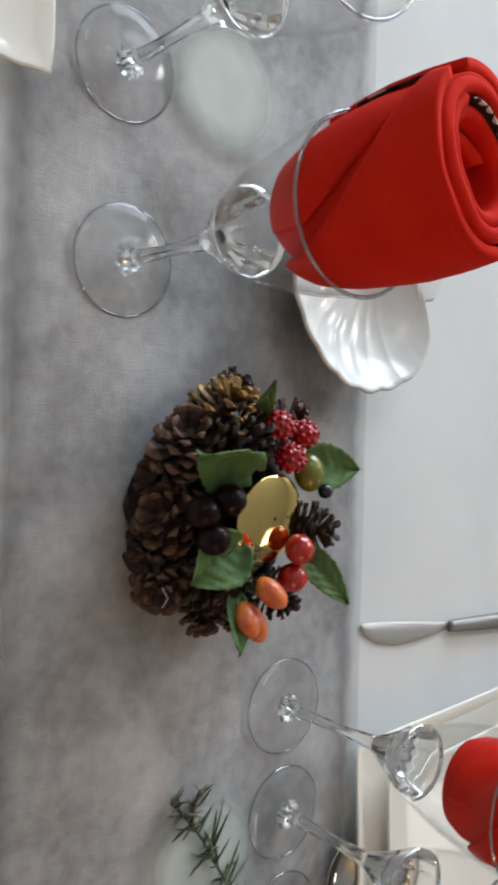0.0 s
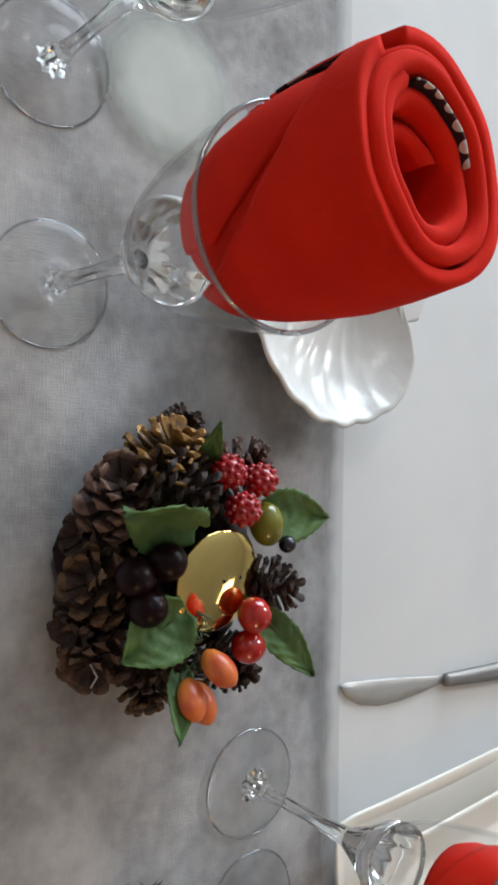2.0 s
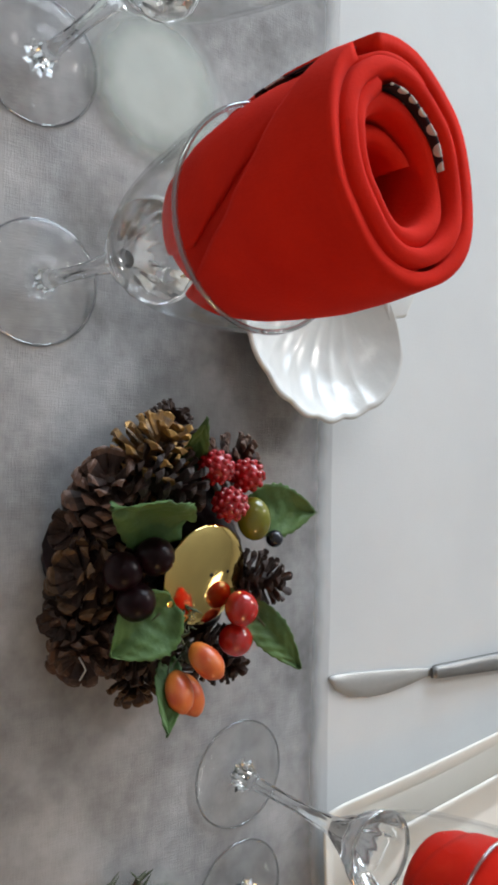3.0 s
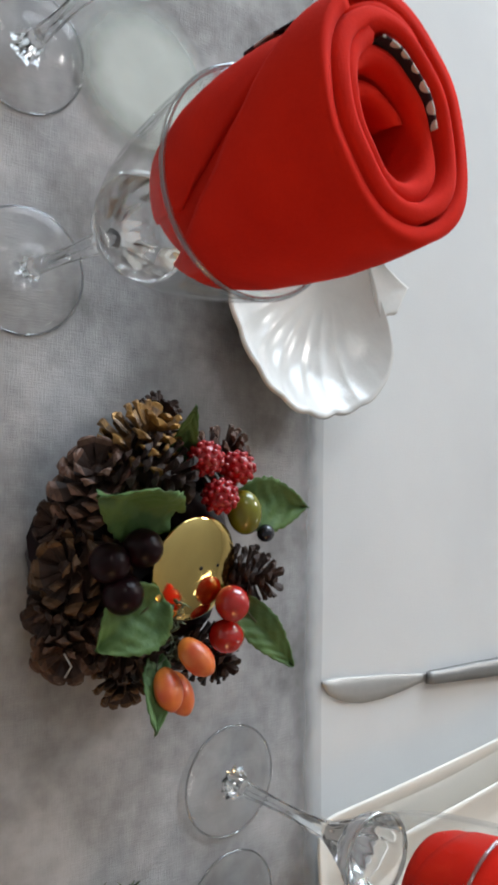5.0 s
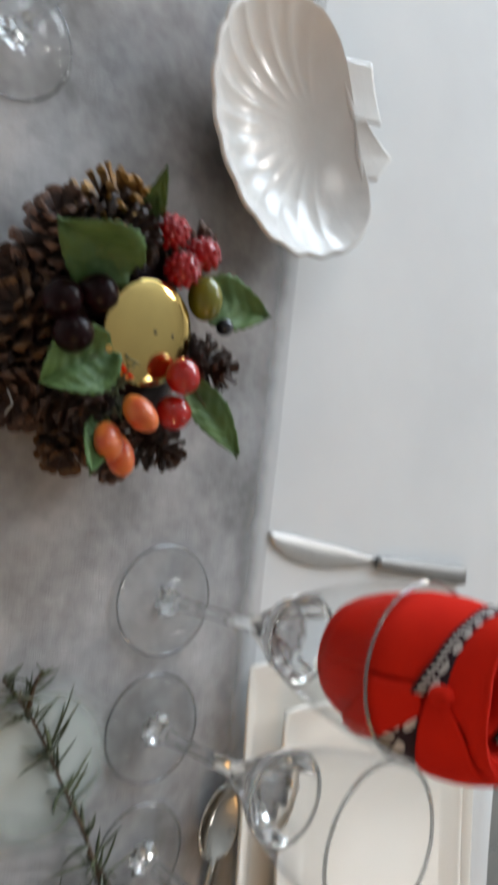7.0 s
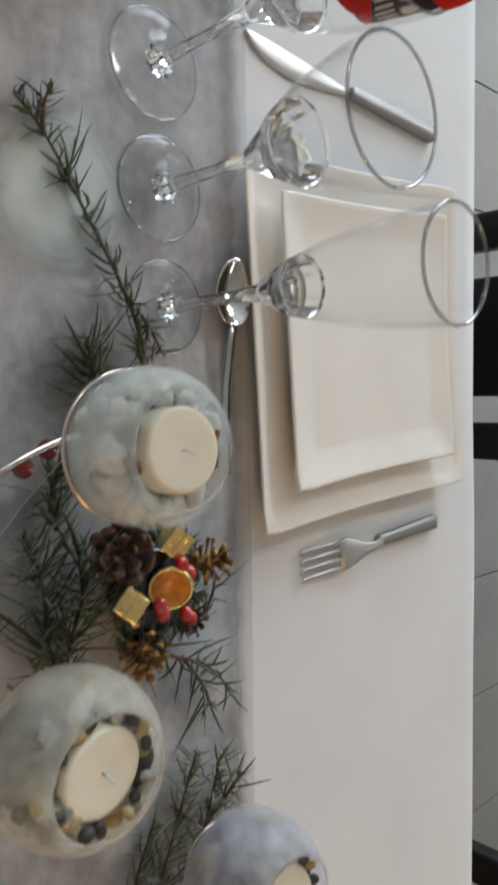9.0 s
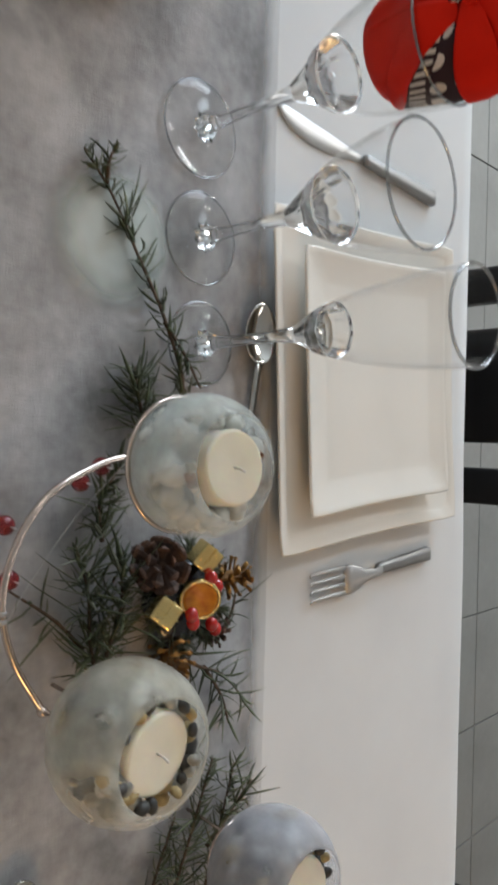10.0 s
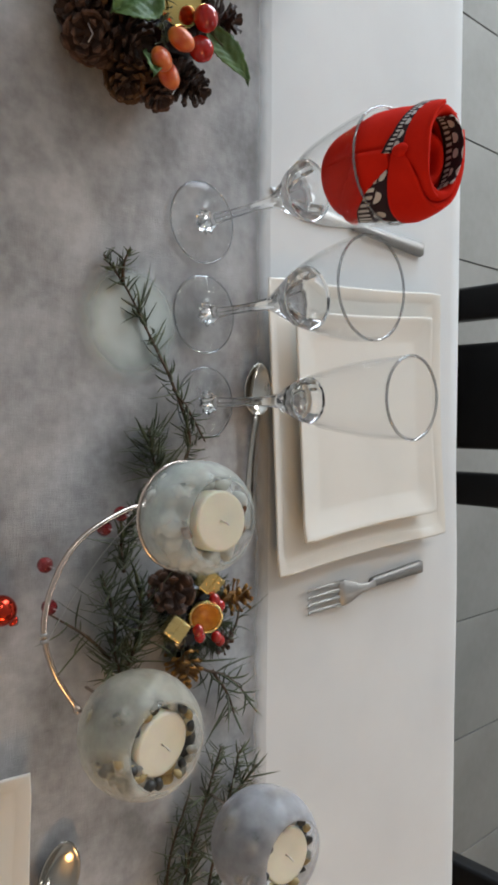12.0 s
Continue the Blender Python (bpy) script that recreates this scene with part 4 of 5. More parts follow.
def wreath():
    o = Vector((-0.135, -0.148, TOP + 0.002))
    t = thing("candle_wreath", Matrix.Translation(o), "pine cone wreath with artificial fruit around a gold plate", "wreath")

    def put(place):
        return Vector(place) - o
    # the base ring that the cones are wired to, near-black to fill the gaps between them
    part("base_ring", merge(lathe([(0.022, 0.0), (0.050, 0.0), (0.056, 0.014), (0.046, 0.032), (0.03, 0.040), (0.016, 0.036)], 40, lambda a, z: 1 + 0.06 * math.sin(7 * a + z * 90), close=True)), "grape", t, "near-black ring under the cones")
    cones = [((-0.192, -0.160, 0.794), (-0.75, 0.25, 0.45), 0.036, 0.0195, 1), ((-0.172, -0.183, 0.790), (-0.55, -0.40, 0.65), 0.035, 0.0200, 0),
             ((-0.172, -0.156, 0.806), (0.35, 0.75, 0.50), 0.036, 0.0175, 0), ((-0.130, -0.190, 0.782), (-0.25, -0.75, 0.40), 0.037, 0.0205, 2),
             ((-0.094, -0.190, 0.778), (0.35, -0.5, 0.6), 0.033, 0.0175, 0), ((-0.094, -0.168, 0.792), (0.55, 0.35, 0.65), 0.036, 0.0175, 0),
             ((-0.074, -0.160, 0.776), (0.7, -0.25, 0.5), 0.030, 0.0150, 2), ((-0.123, -0.101, 0.806), (0.1, 0.6, 0.8), 0.030, 0.0145, 0),
             ((-0.186, -0.110, 0.790), (-0.4, 0.5, 0.7), 0.032, 0.0150, 0), ((-0.080, -0.113, 0.788), (0.5, 0.45, 0.65), 0.030, 0.0140, 0),
             ((-0.148, -0.178, 0.780), (0.0, -0.3, 1), 0.032, 0.0170, 0), ((-0.112, -0.183, 0.776), (0.1, -0.4, 0.9), 0.030, 0.0165, 0), ((-0.072, -0.138, 0.780), (0.75, 0.1, 0.5), 0.028, 0.0140, 0),
             ((-0.150, -0.192, 0.774), (-0.2, -0.8, 0.35), 0.030, 0.0160, 0), ((-0.110, -0.194, 0.772), (0.2, -0.8, 0.35), 0.030, 0.0165, 0), ((-0.203, -0.140, 0.772), (-0.8, 0.25, 0.35), 0.028, 0.0150, 0)]
    for k, (p, d, ln, r, g) in enumerate(cones):
        ob = part("pine_cone", cone_mesh(ln, r * 1.10, 54, k), ["conegold", "goldtip"] if g == 1 else ["cone", "bronzetip"] if g else ["cone", "rosytip"] if k == 1 else ["cone", "conetip"] if k in (4, 6, 8, 12) else ["cone", "cone"], t, "pine cone brushed with gold" if g else "dark brown open pine cone", smooth=False, m=aim(put(p) - Vector(d).normalized() * ln * 0.68, d, k * 40))
    # gold plate with its spike hole
    disc = part("candle_plate", lathe([(0, -0.0012), (0.012, -0.0010), (0.0245, -0.0014), (0.0252, -0.0008), (0.0245, -0.0002), (0.021, 0.0008), (0.016, 0.0018), (0.009, 0.0026), (0, 0.0029)], 64), "gold", t, "polished gold candle plate", m=aim(put((-0.130, -0.142, 0.8110)), (0.17, 0.10, 1)))
    # raised near-black dots stand in for the shade inside the spike holes
    for x, y in ((0.001, 0.0005), (0.0105, -0.0045)):
        part("spike_hole_dot", lathe([(0, 0.0), (0.0010, 0.0002), (0.0009, 0.0005), (0, 0.0006)], 14), "blue", disc, m=pose(x, y, 0.0027 - 0.0008 * (abs(x) > 0.005)))
    part("stalk", tube([(0, 0, -0.0005), (0.001, 0, -0.045)], 0.005, 10), "stem", disc)
    for p in ((-0.135, -0.186, 0.808), (-0.141, -0.171, 0.811), (-0.121, -0.180, 0.810)):
        part("grape", ball(0.0090, 1, 1, 1.08, 3, 0.02), "grape", t, "dark purple artificial grape", m=Matrix.Translation(put(p)))
    for k, p in enumerate(((-0.182, -0.136, 0.809), (-0.178, -0.114, 0.806), (-0.164, -0.130, 0.813))):
        part("raspberry", raspberry(0.0090, k), "rasp", t, "red artificial raspberry", m=aim(put(p), (0.1, 0.2, 1), k * 50))
    part("green_grape", ball(0.0090, 1.28, 0.98, 1, 3, 0.015), "olive", t, "yellow-green artificial grape", m=aim(put((-0.156, -0.111, 0.808)), (0, 0, 1), 10))
    part("blueberry", ball(0.0046, 1, 1, 1, 3), "blue", t, "blue-black berry", m=Matrix.Translation(put((-0.145, -0.097, 0.808))))
    for p, d in (((-0.113, -0.124, 0.816), 20), ((-0.096, -0.122, 0.809), 70)):
        part("red_berry", ball(0.0084, 1.08, 1, 1, 3, 0.01), "cherry", t, "glossy red berry", m=aim(put(p), (0, 0, 1), d))
    for p, d in (((-0.091, -0.146, 0.818), (0.5, 0.3, 0.5)), ((-0.077, -0.157, 0.812), (0.6, -0.1, 0.5)), ((-0.072, -0.147, 0.806), (0.7, 0.15, 0.3))):
        part("peach_bud", ball(0.0069, 1, 0.92, 1.55, 3, 0.06, 2), "peach", t, "orange-red artificial peach bud", m=aim(put(p), d))
    L = [((-0.157, -0.156, 0.812), (-0.166, -0.197, 0.816), 0.034, 0.12), ((-0.119, -0.160, 0.810), (-0.097, -0.190, 0.804), 0.030, 0.10), ((-0.160, -0.108, 0.794), (-0.158, -0.068, 0.807), 0.027, 0.10),
         ((-0.113, -0.114, 0.806), (-0.080, -0.091, 0.823), 0.017, 0.12), ((-0.088, -0.152, 0.794), (-0.061, -0.168, 0.820), 0.014, 0.10), ((-0.176, -0.140, 0.786), (-0.206, -0.151, 0.822), 0.012, 0.06)]
    for k, (a, b, w, c) in enumerate(L):
        leaf_between(t, a, b, w, c, k * 2.3, (0.85, -0.35, 0.8) if k == 0 else (0, -0.35, 1), o)
    for k in range(7):
        a = k * 2.4
        p = Vector((0.032 + 0.010 * math.cos(a), -0.004 + 0.012 * math.sin(a * 1.3), 0.052))
        part("moss_tuft", sprig_mesh([p, p + Vector((0.004 * math.cos(a), 0.004 * math.sin(a), 0.008))], 12, 0.006, 0.0006, k), "needle", t)
    part("wire_end", tube([put((-0.094, -0.197, 0.789)), put((-0.088, -0.194, 0.790)), put((-0.083, -0.196, 0.788))], 0.0005, 6), "steel", t, "bright wire end")
    return t


def sprig_mesh(path, count, length, width, seed, droop=0.0, spread=1.35, curl=1.5):
    """Narrow curved needles set all round a stalk."""
    rnd = random.Random(seed * 7 + 3)
    pts = smooth_path(path, 6) if len(path) > 2 else [Vector(p) for p in path]
    bm = bmesh.new()
    for k in range(count):
        t = rnd.random() * 0.999
        i = min(int(t * (len(pts) - 1)), len(pts) - 2)
        fr = t * (len(pts) - 1) - i
        p = pts[i].lerp(pts[i + 1], fr)
        d = (pts[i + 1] - pts[i]).normalized()
        a = rnd.uniform(0, 2 * math.pi)
        side = d.orthogonal().normalized()
        side = Matrix.Rotation(a, 3, d) @ side
        L = length * rnd.choice((0.45, 0.7, 0.9, 1.0, 1.25)) * rnd.uniform(0.85, 1.15) * (0.55 + 0.45 * math.sin(math.pi * min(1, t * 0.9 + 0.1)))
        fwd = rnd.uniform(0.15, 1.0)
        w0 = (side * spread + d * fwd).normalized()
        w0.z = w0.z if w0.z > 0 else w0.z * 0.15
        bend = Vector((rnd.uniform(-1, 1), rnd.uniform(-1, 1), rnd.uniform(-0.4, 0.2) - droop)) * curl + d * rnd.uniform(-0.2, 0.8) + side * rnd.uniform(-0.4, 0.1)
        q = d.cross(w0)
        q = (q if q.length > 0.05 else side).normalized() * width
        nn = w0.cross(q).normalized() * width * 0.6
        rows = []
        for s, wk in ((0, 0.6), (0.35, 1.0), (0.72, 0.85), (1.0, 0.15)):
            c = p + w0 * L * s + bend * L * 0.35 * s * s
            rows.append([bm.verts.new(c - q * wk), bm.verts.new(c + nn * wk), bm.verts.new(c + q * wk)])
        for r0, r1 in zip(rows, rows[1:]):
            for j in range(3):
                bm.faces.new((r0[j], r0[(j + 1) % 3], r1[(j + 1) % 3], r1[j]))
    return bm


wreath()


# ---- rosemary ----
def rosemary(label, stalks, width=0.00125, more=1.0):
    o = Vector(stalks[0][0][0])
    t = thing("rosemary_sprig", Matrix.Translation((o.x, o.y, TOP)), label, "rosemary", "rosemary sprigs")
    for k, (path, count, length) in enumerate(stalks):
        pts = [Vector((p[0] - o.x, p[1] - o.y, p[2] - TOP)) for p in path]
        part("stalk", tube(smooth_path(pts, 6), lambda s: 0.0015 - 0.0009 * s, 6), "stem", t)
        part("needles", sprig_mesh(pts, int(count * 0.36 * more), length * 1.12, width, k + int(o.x * 1000)), "needle", t)
        part("needles", sprig_mesh(pts, int(count * 0.14 * more), length, width, k + 77 + int(o.x * 1000)), "curl", t, "pale needles that show their underside")
    return t


Z = TOP
rosemary("long grey-green rosemary sprig lying across the runner", [
    ([(0.190, -0.100, Z + .012), (0.166, -0.092, Z + .010), (0.128, -0.106, Z + .008), (0.094, -0.126, Z + .007), (0.062, -0.146, Z + .007), (0.040, -0.165, Z + .006)], 270, 0.017),
    ([(0.130, -0.106, Z + .008), (0.150, -0.092, Z + .012), (0.170, -0.080, Z + .014)], 46, 0.016),
    ([(0.058, -0.150, Z + .007), (0.044, -0.150, Z + .009), (0.036, -0.147, Z + .010)], 26, 0.014),
    ([(0.205, -0.118, Z + .012), (0.186, -0.124, Z + .010), (0.160, -0.128, Z + .008)], 260, 0.021)])
rosemary("bushy rosemary sprig under the candle stand", [
    ([(0.345, -0.150, Z + .010), (0.318, -0.158, Z + .012), (0.290, -0.160, Z + .012), (0.262, -0.168, Z + .010)], 300, 0.026),
    ([(0.330, -0.148, Z + .012), (0.300, -0.140, Z + .016), (0.272, -0.140, Z + .014)], 220, 0.024),
    ([(0.262, -0.150, Z + .010), (0.240, -0.152, Z + .010), (0.216, -0.138, Z + .012)], 170, 0.020),
    ([(0.322, -0.160, Z + .008), (0.302, -0.180, Z + .008), (0.284, -0.205, Z + .006)], 26, 0.018)])
rosemary("thin curled rosemary sprig beside the small decoration", [
    ([(0.320, -0.110, Z + .010), (0.345, -0.080, Z + .012), (0.358, -0.052, Z + .010), (0.378, -0.030, Z + .008)], 66, 0.026),
    ([(0.350, -0.068, Z + .010), (0.372, -0.052, Z + .010), (0.394, -0.042, Z + .008)], 42, 0.022),
    ([(0.335, -0.060, Z + .012), (0.318, -0.046, Z + .012), (0.304, -0.040, Z + .010)], 36, 0.018)], 0.0009, 0.9)
rosemary("dark rosemary bundle with woody stalks between the candle glasses", [
    ([(0.560, -0.090, Z + .006), (0.505, -0.092, Z + .008), (0.455, -0.078, Z + .012), (0.412, -0.058, Z + .010)], 230, 0.022),
    ([(0.580, -0.066, Z + .006), (0.520, -0.070, Z + .010), (0.470, -0.058, Z + .014), (0.420, -0.040, Z + .012)], 240, 0.022),
    ([(0.550, -0.108, Z + .006), (0.490, -0.108, Z + .008), (0.440, -0.090, Z + .010)], 130, 0.018),
    ([(0.470, -0.062, Z + .010), (0.452, -0.038, Z + .010), (0.440, -0.018, Z + .008)], 40, 0.020)], 0.00095, 1.7)


# ---- candle glasses on the wire stand ----
BALLS = [((0.215, -0.150, 0.843), 0.0362, 0.0268, "frost", "whitepebble", 0.0186, 0.8655), ((0.340, -0.192, 0.843), 0.0372, 0.0262, "frost2", "pebble", 0.0188, 0.8640), ((0.444, -0.089, 0.843), 0.0372, 0.0258, "frost3", "pebble", 0.0186, 0.8632)]


def candle_glass(c, r, opening, mat, stones, wax_r, wax_z, seed):
    t = thing("candle_bowl", Matrix.Translation(c), "round frosted glass candle bowl half filled with pebbles" if stones == "pebble" else "round pale frosted glass candle bowl with white pebbles", "candle holder", "candle bowls")
    a1 = math.asin(opening / r)
    n = 22
    out = [(r * math.sin(math.pi - (math.pi - a1) * i / n), r * math.cos(math.pi - (math.pi - a1) * i / n)) for i in range(n + 1)]
    out[0] = (0, -r)
    th = 0.0016
    inn = [(p[0] * (r - th) / r, p[1] * (r - th) / r) for p in out]
    inn[-1] = (opening - th, out[-1][1] - 0.0002)
    part("bowl", lathe(out + [(opening - th * 0.5, out[-1][1] + 0.0006)] + inn[::-1], 64), mat, t)
    part("lip", tube([(opening * math.cos(k * math.pi / 24), opening * math.sin(k * math.pi / 24), out[-1][1]) for k in range(49)], 0.0009, 8), "glass", t, "clear ground lip")
    rnd = random.Random(seed)
    level = wax_z - c[2] + (0.001 if stones == "pebble" else -0.013)
    count = 0
    while count < 130:
        p = Vector((rnd.uniform(-1, 1), rnd.uniform(-1, 1), rnd.uniform(-1, 1))) * r
        s = rnd.uniform(0.0036, 0.0062) * (1.25 if stones == "whitepebble" else 1.0)
        if p.length > r - th - s * 0.8 - 0.0003 or p.z > level or (math.hypot(p.x, p.y) < wax_r + 0.0015 and p.z > level - 0.016):
            continue
        if p.length < r * 0.62:
            continue
        part("pebble", ball(s, 1.2, 0.95, 0.75, 2 if s > 0.0045 else 1, 0.25, count + seed), rnd.choice((stones, stones, "darkpebble", "ochre", "whitepebble")) if stones == "pebble" else stones, t, m=aim(p, (rnd.uniform(-1, 1), rnd.uniform(-1, 1), 1), rnd.uniform(0, 360)))
        count += 1
    if stones == "pebble":
        # loose pebbles wedged between candle and glass
        for k in range(15):
            a = k * 0.419 + rnd.uniform(-0.1, 0.1)
            s = rnd.uniform(0.0024, 0.0036)
            q = Vector(((wax_r + 0.0038) * math.cos(a), (wax_r + 0.0038) * math.sin(a), level + rnd.uniform(-0.003, 0.001)))
            part("pebble", ball(s, 1.2, 0.95, 0.8, 2, 0.25, k + seed), ("darkpebble", "ochre", "darkpebble", "pebble")[k % 4], t, m=aim(q, (rnd.uniform(-1, 1), rnd.uniform(-1, 1), 1), rnd.uniform(0, 360)))
    else:
        for k, (a, tip) in enumerate(((62, 20), (80, -15), (98, 30), (250, 10), (285, -25))):
            q = Vector(((wax_r + 0.0042) * math.cos(radians(a)), (wax_r + 0.0042) * math.sin(radians(a)), wax_z - c[2] - 0.0055))
            part("bark_chip", box(0.0052, 0.0085, 0.0022, 0.0007), "bark", t, "brown chip of bark beside the candle", m=Matrix.Translation(q) @ pose(0, 0, 0, tip, 55, a))
    return t


def tealight(c, r, z, tilt):
    t = thing("tealight_candle", pose(c[0], c[1], z, *tilt), "unlit cream wax candle standing in a pebble-filled bowl", "candle", "cream candles")
    part("wax", lathe([(0, -0.016), (r * 0.96, -0.016), (r, -0.014), (r, -0.0015), (r * 0.97, -0.0002), (r * 0.9, 0.0), (r * 0.4, -0.0008), (0, -0.0012)], 48), "wax", t)
    part("wick", tube([(0, 0, -0.001), (0.0004, 0.0003, 0.003), (0.002, 0.001, 0.0055)], 0.0006, 6), "wick", t)


for k, (c, r, op, mat, stones, wr, wz) in enumerate(BALLS):
    candle_glass(c, r, op, mat, stones, wr, wz, k + 3)
    tealight(c, wr, wz + 0.001, ((2, -3, 0), (-6, 5, 0), (5, -4, 0))[k])


def wire_stand():
    o = Vector((0.285, -0.150, TOP + 0.002))
    t = thing("candle_stand", Matrix.Translation(o), "curved copper-toned wire stand that carries the candle bowls", "candle stand")
    arc = [(0.212, -0.145, 0.780), (0.216, -0.166, 0.782), (0.230, -0.198, 0.785), (0.252, -0.216, 0.785), (0.282, -0.224, 0.784), (0.312, -0.217, 0.783), (0.342, -0.199, 0.781)]
    part("arc", tube([p - o for p in smooth_path(arc, 10)], 0.0019, 10), "copper", t)
    end = Vector(arc[-1]) - o
    knob = part("knob", ball(0.0030, sub=2), "copper", t, m=Matrix.Translation(end))
    for s in (0.0, 0.004):
        part("coil", lathe([(0.0019, -0.0012), (0.0030, 0), (0.0019, 0.0012)], 14), "steel", t, m=aim(Vector((0.288 + s, -0.2238, 0.784)) - o, (1, 0.05, 0)))
    for c, r, *_ in BALLS:
        low = 0.42 if c[0] < 0.3 else 0.90
        zr = c[2] - r * low
        rr = r * math.cos(math.asin(low)) + 0.0014
        ring = [Vector((c[0] + rr * math.cos(a * math.pi / 24), c[1] + rr * math.sin(a * math.pi / 24), zr)) - o for a in range(49)]
        part("ring", tube(ring, 0.0013, 8), "copper", t)
    # posts: from the arc's ends up to the rings, and down to the table
    c1, c2, c3 = (Vector(q[0]) - o for q in BALLS)
    part("post", tube(smooth_path([Vector(arc[0]) - o, c1 + Vector((0.004, 0.026, -0.040)), c1 + Vector((0, 0.0338, -0.0152))], 5), 0.0014, 6), "copper", t)
    part("post", tube([end, c2 + Vector((0, -0.004, -0.0372))], 0.0014, 6), "copper", t)
    part("post", tube([c2 + Vector((0, 0.012, -0.0345)), Vector((c2.x, c2.y + 0.016, 0.0005))], 0.0012, 6), "copper", t)
    part("post", tube([c1 + Vector((0.004, 0.026, -0.040)), Vector((c1.x + 0.004, c1.y + 0.03, 0.0005))], 0.0012, 6), "copper", t)
    part("post", tube([c3 + Vector((0, 0.012, -0.0345)), Vector((c3.x, c3.y + 0.016, 0.0005))], 0.0012, 6), "copper", t)
    part("wire", tube([p - o for p in smooth_path([(0.214, -0.146, 0.778), (0.250, -0.180, 0.772), (0.290, -0.214, 0.776), (0.300, -0.219, 0.781)], 8)], 0.0003, 5), "steel", t)
    for p in ((0.218, -0.163, 0.776), (0.226, -0.178, 0.779), (0.247, -0.217, 0.772), (0.275, -0.213, 0.770)):
        b = part("bead", ball(0.0052, sub=3), "bead", t, "translucent red glass bead", m=Matrix.Translation(Vector(p) - o))
        part("pin", tube([(0, 0, 0.004), (0.001, 0.002, 0.0078)], 0.0005, 5), "steel", b)


wire_stand()


# ---- the small decoration ----
def decoration():
    o = Vector((0.300, -0.092, TOP + 0.002))
    t = thing("christmas_pick", Matrix.Translation(o), "small decoration of cones, gold parcels, berries and orange slice", "decoration")
    rnd = random.Random(5)
    # near-black mound that fills the gaps under the fir twigs
    part("dark_mound", ball(0.030, 1, 0.9, 0.42, 3, 0.35, 4), "blue", t, "dark base of the decoration", m=pose(0.001, 0, 0.0105))
    for k in range(11):
        a = k * 2 * math.pi / 11
        r0, r1 = 0.006, 0.030 + 0.006 * rnd.random()
        pts = [Vector((r0 * math.cos(a), r0 * math.sin(a), 0.012)), Vector((r1 * 0.6 * math.cos(a), r1 * 0.6 * math.sin(a), 0.014)), Vector((r1 * math.cos(a), r1 * math.sin(a), 0.006 + 0.012 * rnd.random()))]
        part("fir_twig", sprig_mesh(pts, 170, 0.013, 0.00045, k + 40), "needle", t, "dark green artificial fir twig")
    for p, d, ln, r, mt in (((-0.022, -0.022, 0.014), (-0.2, -0.5, 0.8), 0.026, 0.0155, "cone"), ((-0.006, 0.028, 0.010), (-0.1, 0.8, 0.5), 0.024, 0.0125, "conegold"), ((0.028, -0.006, 0.006), (0.7, -0.2, 0.5), 0.024, 0.0135, "conegold"), ((0.018, 0.020, 0.006), (0.5, 0.5, 0.5), 0.02, 0.011, "cone")):
        part("pine_cone", cone_mesh(ln, r * 1.15, 28, int(r * 9e4)), [mt, "goldtip" if mt == "conegold" else "conetip"], t, "small brown pine cone", smooth=False, m=aim(Vector(p), d))
    for p, rz, d in (((-0.026, 0.004, 0.028), 20, (0.2, -0.3, 1)), ((0.004, -0.026, 0.026), 65, (-0.1, -0.4, 1))):
        g = part("gold_parcel", box(0.0155, 0.0155, 0.012, 0.0012), "goldpaint", t, "tiny parcel in crumpled gold foil", smooth=False, m=aim(Vector(p), d, rz))
        for k in (0, 90):
            part("string", box(0.0162, 0.0010, 0.0127, m=pose(0, 0, 0, 0, 0, k)), "goldpaint", g, smooth=False)
    sl = part("orange_slice", lathe([(0, 0.0012), (0.0098, 0.0012), (0.0104, 0.0022), (0.0122, 0.002), (0.0128, 0), (0.0122, -0.002), (0.0104, -0.0022), (0.0098, -0.0012), (0, -0.0012)], 40), "orange", t, "dried orange slice with a yellow rind", m=aim(Vector((-0.001, -0.001, 0.030)), (0.15, -0.55, 0.8)) @ Matrix.Scale(0.86, 4))
    part("rind", lathe([(0.0126, -0.0026), (0.0145, -0.0022), (0.0150, 0), (0.0145, 0.0022), (0.0126, 0.0026)], 40, close=True), "goldpaint", sl)
    for p in ((0.006, -0.012, 0.035), (-0.014, 0.004, 0.034), (-0.008, 0.010, 0.033), (0.017, 0.012, 0.027), (0.021, 0.017, 0.025), (0.012, -0.008, 0.032)):
        part("red_berry", ball(0.0042, 1.15, 1, 1, 2), "cherry", t, "tiny red berry", m=Matrix.Translation(p))
    return t


decoration()


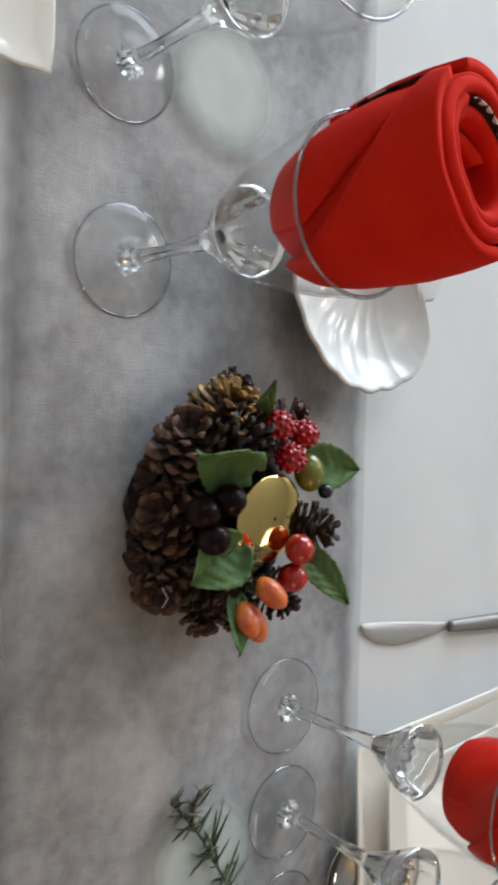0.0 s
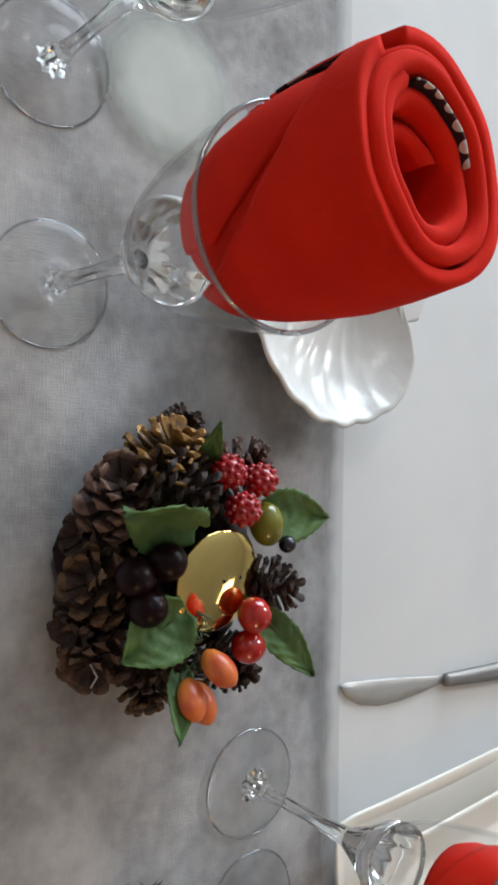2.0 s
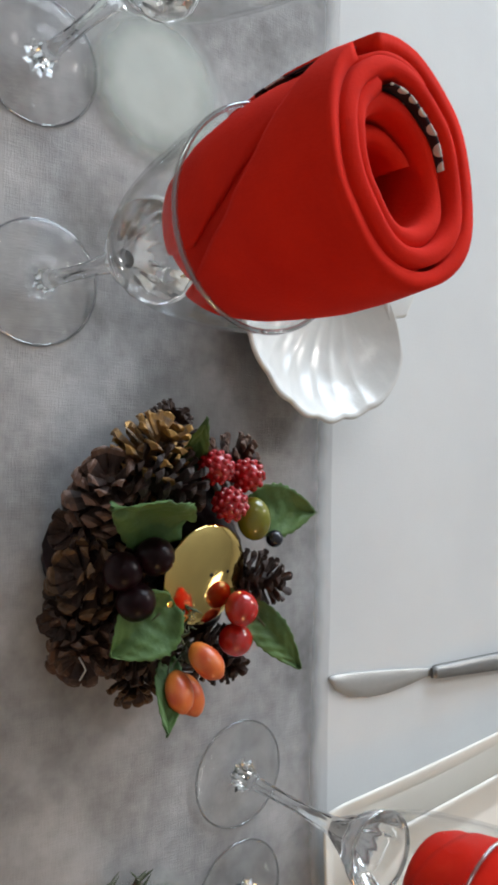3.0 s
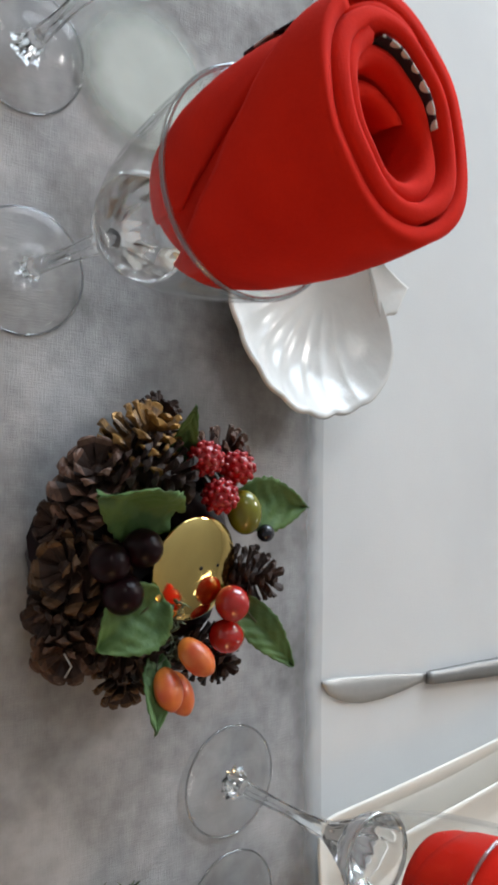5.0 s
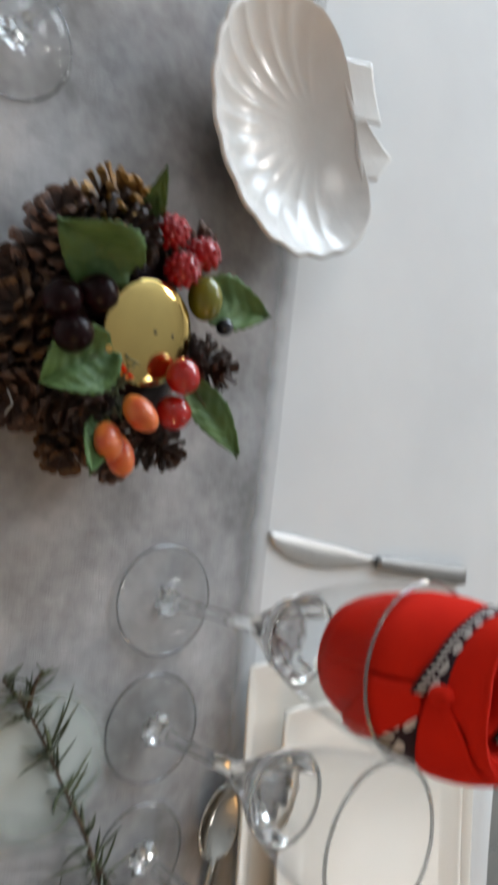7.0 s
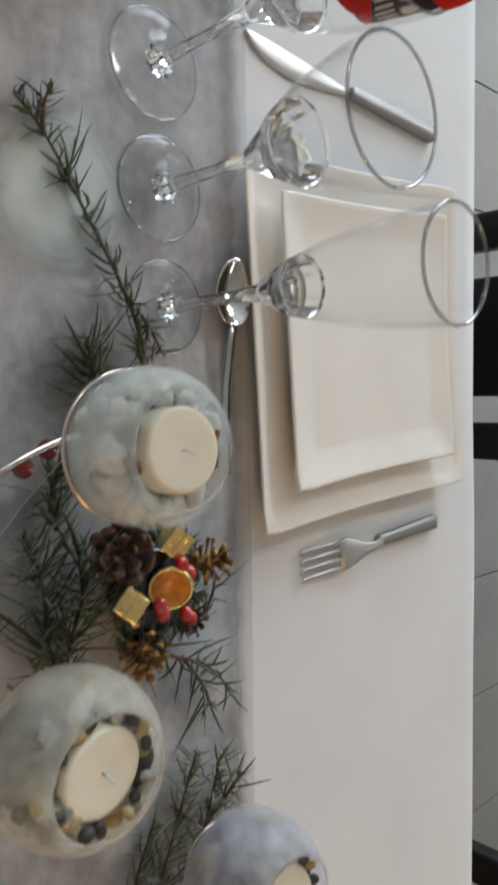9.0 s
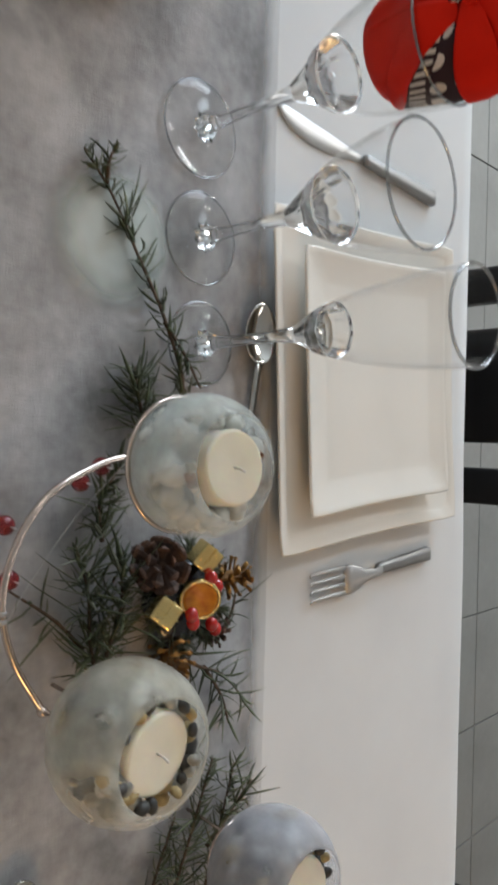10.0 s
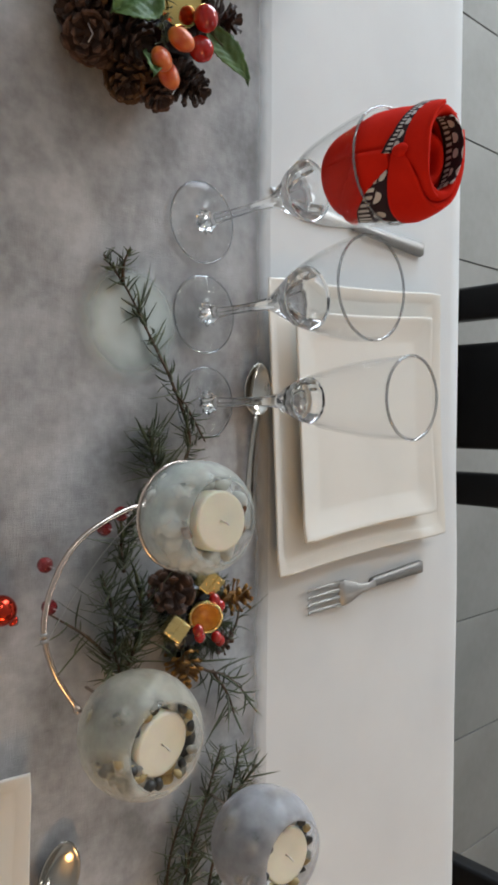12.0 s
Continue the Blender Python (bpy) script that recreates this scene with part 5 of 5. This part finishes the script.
def bauble(x, y, r, d):
    t = thing("bauble", pose(x, y, TOP + 0.0028 + r), "shiny red metallic bauble lying on the runner", "bauble", "red baubles")
    part("ball", ball(r, sub=4), "bauble", t)
    cap = part("cap", lathe([(0, r * 1.25), (r * 0.32, r * 1.25), (r * 0.36, r * 1.20), (r * 0.36, r * 0.92), (r * 0.28, r * 0.90)], 20), "bauble", t, m=aim((0, 0, 0), d))
    part("loop", tube([(r * 0.16 * math.cos(a * math.pi / 8), 0, r * 1.32 + r * 0.16 * math.sin(a * math.pi / 8)) for a in range(17)], r * 0.04, 6), "copper", cap)


bauble(0.274, -0.242, 0.0098, (0.7, 0.7, 0.05))


# ---- chairs ----
def chair(x, y):
    t = thing("dining_chair", pose(x, y, 0), "black leather dining chair pushed to the table", "chair", "dining chairs")
    part("seat", box(0.40, 0.40, 0.055, 0.014, 3, pose(0, -0.02, 0.435)), "black", t)
    for sx in (-1, 1):
        part("front_leg", box(0.036, 0.036, 0.408, 0.004, 2, pose(sx * 0.175, -0.195, 0.204)), "black", t)
        part("back_post", merge(box(0.060, 0.034, 0.95, 0.008, 3, pose(sx * 0.167, 0.205, 0.475))), "black", t)
    part("back_panel", box(0.190, 0.030, 0.50, 0.010, 3, pose(0, 0.205, 0.68)), "black", t, "broad black leather back panel")
    part("top_rail", box(0.274, 0.032, 0.05, 0.008, 3, pose(0, 0.205, 0.905)), "black", t)
    return t


seat = chair(0.104, 0.575)
copy_thing(seat, pose(1.154, 0.575, 0))


# ---- floor tiles ----
TW, TL, JX, JY = 0.352, 0.704, 0.030, 1.81
tile_me = None
for i in range(-9, 12):
    for j in range(-7, 4):
        cx, cy = JX + TW * (i + 0.5), JY + TL * (j + 0.5)
        if not (X0 + 0.18 < cx < X1 - 0.18 and Y0 + 0.36 < cy < Y1 - 0.2):
            continue
        if tile_me is None:
            ob = part("tile", box(TW - 0.004, TL - 0.004, 0.012, 0.0012, 1, pose(0, 0, -0.006)), "tile", floor, smooth=False, m=pose(cx, cy, 0))
            tile_me = ob.data
        else:
            ob = new("tile", tile_me)
            ob.parent, ob.matrix_basis = floor, pose(cx, cy, 0)
